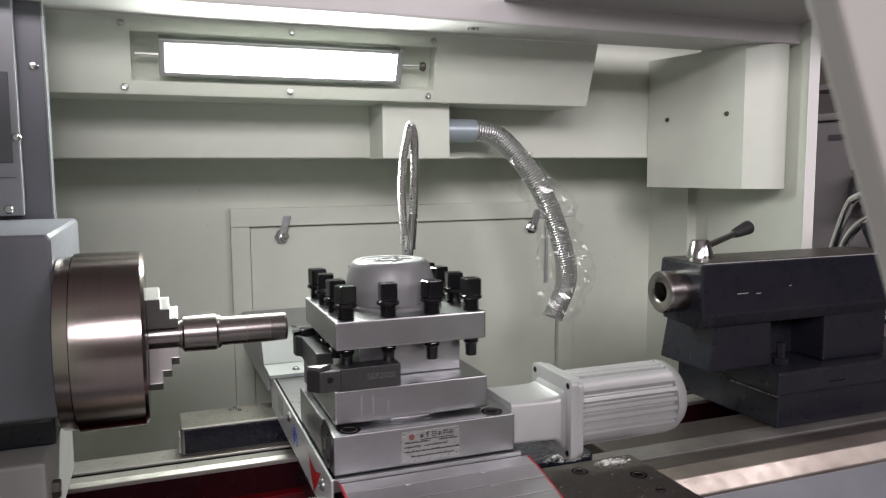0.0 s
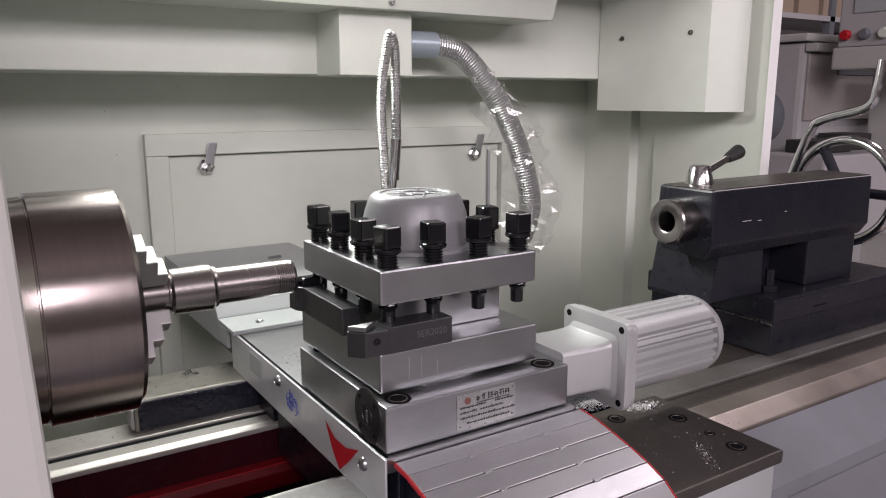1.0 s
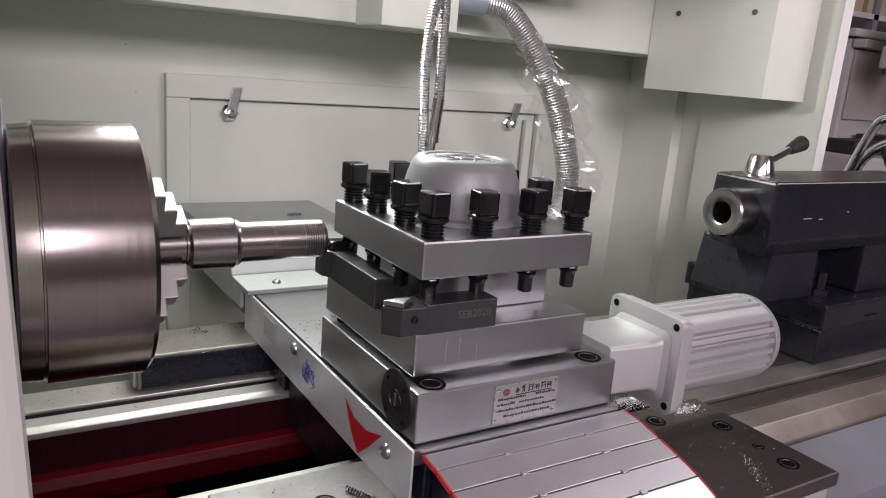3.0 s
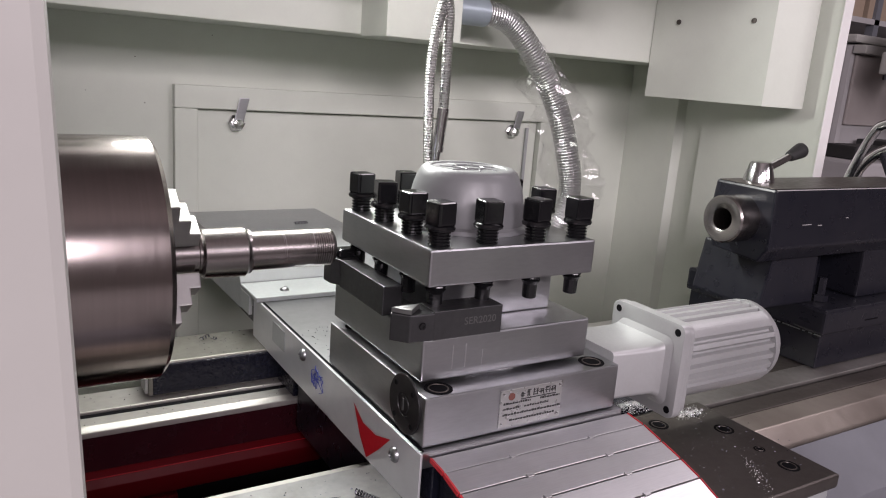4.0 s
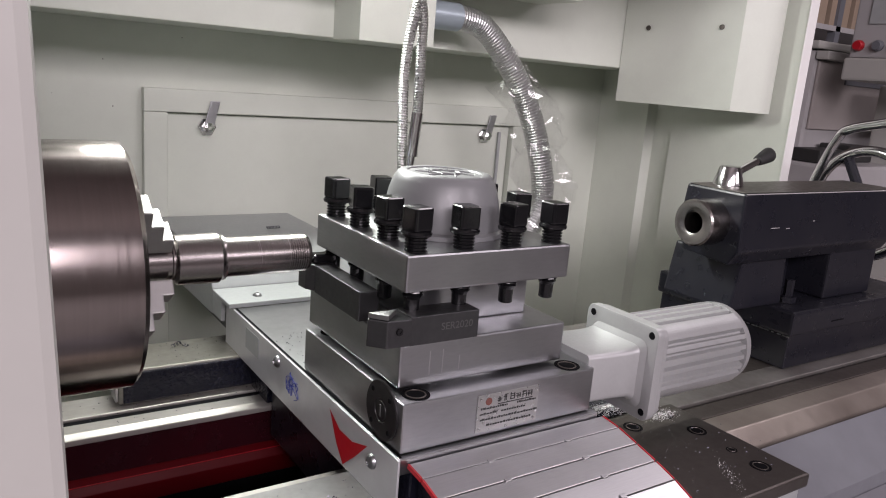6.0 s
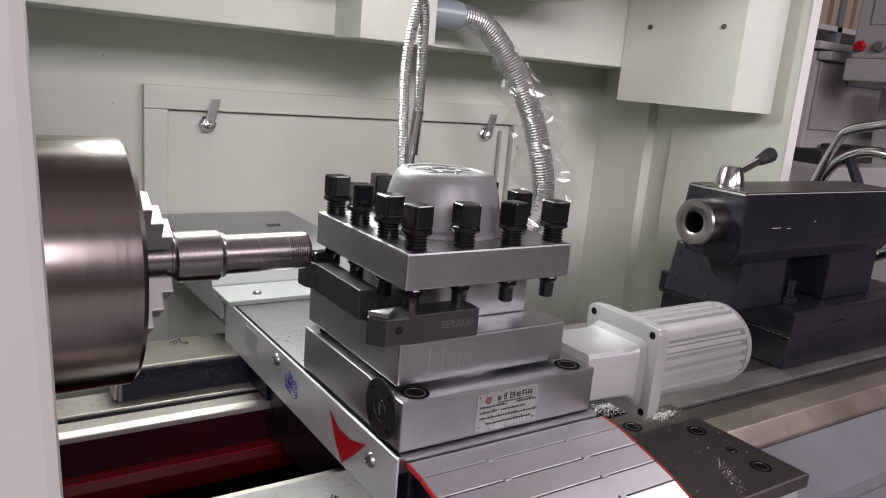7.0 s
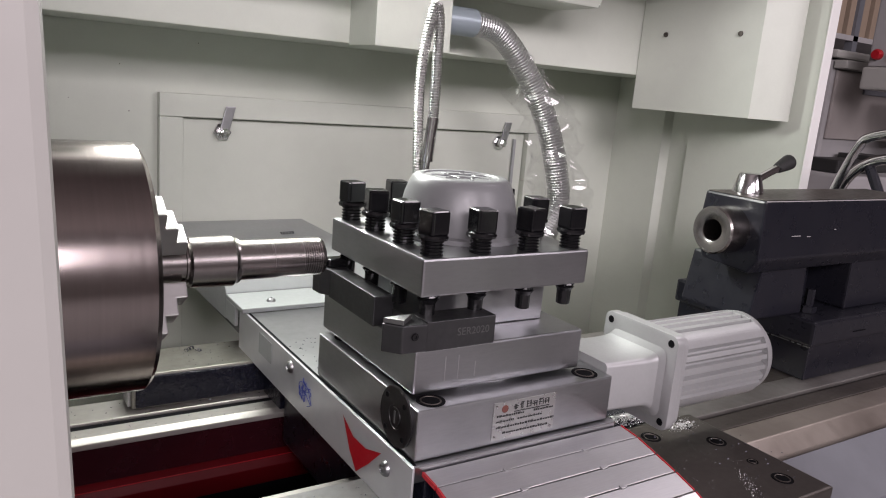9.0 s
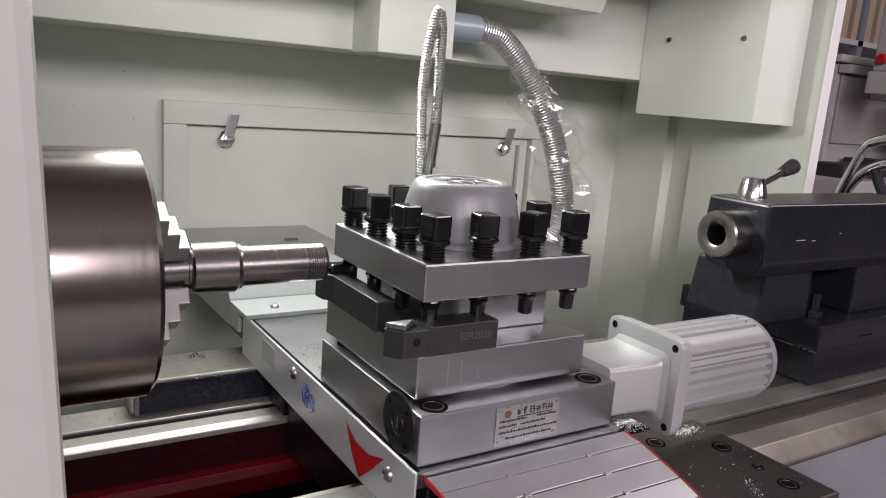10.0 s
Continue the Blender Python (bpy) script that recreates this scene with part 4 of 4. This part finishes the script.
curl((0.143, 0.473, 1.0572), 8, 0.022, 0.0018, 9)
curl((0.073, 0.413, 1.0570), -50, 0.012, 0.0016, 3)
curl((-0.045, 0.262, 0.9712), 40, 0.016, 0.0018, 3)
curl((-0.028, 0.258, 0.9708), 120, 0.008, 0.0015, 2)
curl((-0.015, -0.105, 0.9715), -60, 0.030, 0.0022, 12)
curl((-0.024, -0.160, 0.9712), -80, 0.022, 0.0020, 8)
curl((-0.060, -0.122, 0.9705), 20, 0.007, 0.0015, 2)
random.seed(21)
bm = bmesh.new()
for x0, x1, y0, y1, z, n in ((-0.115, 0.012, -0.25, -0.075, 0.9694, 170), (0.022, 0.10, 0.05, 0.14, 1.0179, 60), (0.235, 0.43, -0.235, -0.10, 0.9674, 110), (-0.10, 0.02, 0.215, 0.28, 0.9694, 50), (-0.2, 0.05, 0.165, 0.236, 0.9306, 80), (0.225, 0.245, -0.15, -0.09, 0.9676, 60)):
    for _ in range(n):
        c = Vector((random.uniform(x0, x1), random.uniform(y0, y1), z))
        r = random.uniform(0.0003, 0.0009)
        a = random.uniform(0, 6.28)
        vs = [bm.verts.new(c + Vector((r * math.cos(a + k * 2.1) * random.uniform(0.6, 2.2), r * math.sin(a + k * 2.1), 0))) for k in range(3)]
        top = bm.verts.new(c + Vector((0, 0, r)))
        for k in range(3):
            bm.faces.new((vs[k], vs[(k + 1) % 3], top))
tagged(part("swarf", bm, CHIP), "fine dark steel swarf scattered over the machine", "swarf", kind="stuff")

# ---- neighbouring machine seen past the end wall ----
other = thing("neighbour_lathe", "grey lathe standing in the next row of the workshop", "lathe")
part("headstock", box(2.40, 3.6, 1.04, 1.75, 0.80, 1.50, 0.02), MOTORGREY, other)
part("top_cover", box(2.38, 3.62, 1.02, 1.77, 1.502, 1.53, 0.008), WHITE, other)
part("name_strip", box(2.394, 2.399, 1.15, 1.45, 1.425, 1.445), DARKGREY, other, "dark strip on the headstock")
part("cabinet", box(2.3, 5.6, 0.9, 1.8, 0.0, 0.795, 0.02), MOTORGREY, other)
part("bed", box(2.2, 5.6, 0.80, 1.03, 0.80, 1.108, 0.01), MOTORGREY, other, "grey bed with tools on it")
bm = lathe([(0, 0), (0, 0.105), (0.03, 0.11), (0.06, 0.10), (0.07, 0.085), (0.07, 0.05), (0.10, 0.045), (0.10, 0)], "z", seg=32)
ch = place(part("chuck", bm, DARKGREY, other, "dark round chuck", True), pose(2.399, 1.20, 1.225, 0, -90, 0))
for a in (20, 140, 260):
    place(part("jaw", box(0.03, 0.09, -0.018, 0.018, 0.072, 0.11, 0.004), GRIME, ch), pose(0, 0, 0, 0, 0, a))
part("front_panel", box(2.42, 3.5, 1.028, 1.039, 1.215, 1.46, 0.004), SHOPBROWN, other, "brown-grey front panel")
part("ledge", box(2.40, 3.55, 0.99, 1.038, 1.465, 1.495, 0.004), WHITE, other)
part("slot", box(2.60, 2.95, 1.02, 1.0275, 1.385, 1.415, 0.002), DARKGREY, other)
for x0, x1, y, h in ((2.24, 2.46, 0.86, 0.045), (2.50, 2.66, 0.90, 0.060), (2.72, 2.90, 0.88, 0.040)):
    tagged(part("tool_box", box(x0, x1, y, y + 0.12, 1.109, 1.109 + h, 0.006), RUBBER), "low black tool box on the bed of the next lathe", "tool box", "boxes on the neighbouring bed")
console = thing("control_console", "white machine control console with red and green buttons", "control console")
part("cabinet", box(2.35, 2.62, 0.475, 0.905, 1.395, 1.47, 0.008), WHITE, console)
part("panel", box(2.36, 2.62, 0.485, 0.895, 1.471, 1.80, 0.006), MOTORGREY, console, "grey operating panel")
part("screen", box(2.354, 2.3595, 0.535, 0.845, 1.58, 1.76, 0.002), HOOD, console, "pale display screen")
for k, m in enumerate((STICKER, DARKGREY, PAINT, ORANGE, DARKGREY)):
    place(part("button", lathe([(0, 0.018), (0.012, 0.018), (0.02, 0.014), (0.02, 0)], "z", seg=16), m, console), pose(2.3595, 0.865 - 0.065 * k, 1.51, 0, -90, 0))
stand = thing("console_column", "off-white sheet metal column under the console", "machine column")
part("column", box(2.67, 2.95, 0.455, 0.93, 0.0, 1.394, 0.01), WHITE, stand)
part("panel", box(2.663, 2.669, 0.475, 0.705, 1.02, 1.22, 0.003), DARKGREY, stand, "dark notice panel")
part("sign", box(2.658, 2.662, 0.515, 0.685, 1.17, 1.215, 0.001), STICKER, stand, "red sign")
rack = thing("shelf_rack", "brown-grey steel shelf rack with boxes", "shelf rack")
for z in (0.4, 0.95, 1.35, 1.75):
    part("shelf", box(3.4, 5.2, 2.1, 2.6, z, z + 0.03), MOTORGREY, rack)
for x in (3.4, 4.3, 5.15):
    for y in (2.1, 2.55):
        part("post", box(x, x + 0.05, y, y + 0.05, 0, 2.2), DARKGREY, rack)
random.seed(5)
for k in range(7):
    x = 3.5 + 0.25 * k
    b = tagged(part("packing_box", box(x, x + 0.20, 2.12, 2.5, 1.781, 1.781 + random.uniform(0.15, 0.34), 0.004), TAN), "tan cardboard packing box on the shelf", "box", "boxes on the shelf")
random.seed(33)
bm = bmesh.new()
for _ in range(2600):
    u, v = random.gauss(0, 1), random.gauss(0, 1)
    pick = random.random()
    if pick < 0.55:
        c = Vector((0.318 + 0.012 * u, -0.070 + 0.006 * v, 0.9685 + 0.004 * max(0, 1 - (u * u + v * v) / 3)))
    elif pick < 0.95:
        c = Vector((0.366 + 0.010 * u, -0.102 + 0.005 * v, 0.9673))
    else:
        c = Vector((0.328 + 0.0026 * u + 0.0085 * v, -0.214 - 0.0016 * u + 0.0136 * v, 0.9673))
    if c.x > 0.398 or c.x < 0.228:
        continue
    r = random.uniform(0.0002, 0.0007)
    a = random.uniform(0, 6.28)
    vs = [bm.verts.new(c + Vector((r * math.cos(a + k * 2.1), r * math.sin(a + k * 2.1), 0))) for k in range(3)]
    top = bm.verts.new(c + Vector((random.uniform(-r, r) * 0.5, 0, r * random.uniform(0.5, 1.6))))
    for k in range(3):
        bm.faces.new((vs[k], vs[(k + 1) % 3], top))
tagged(part("bright_swarf", bm, PLATE), "bright aluminium-coloured filings heaped beside the turret motor", "swarf", kind="stuff")

random.seed(14)
bm = bmesh.new()
for _ in range(22):
    c = Vector((random.uniform(-0.15, 0.85), 0.6077, random.uniform(0.95, 1.33)))
    r = random.uniform(0.0006, 0.0014)
    ring = [bm.verts.new(c + Vector((r * math.cos(k * 1.05), 0, r * math.sin(k * 1.05) * 0.8))) for k in range(6)]
    tip = bm.verts.new(c + Vector((0, -0.0005, 0)))
    for k in range(6):
        bm.faces.new((ring[k], ring[(k + 1) % 6], tip))
tagged(part("wall_specks", bm, GRIME), "small dark splashes on the pale back wall", "splashes", kind="stuff")
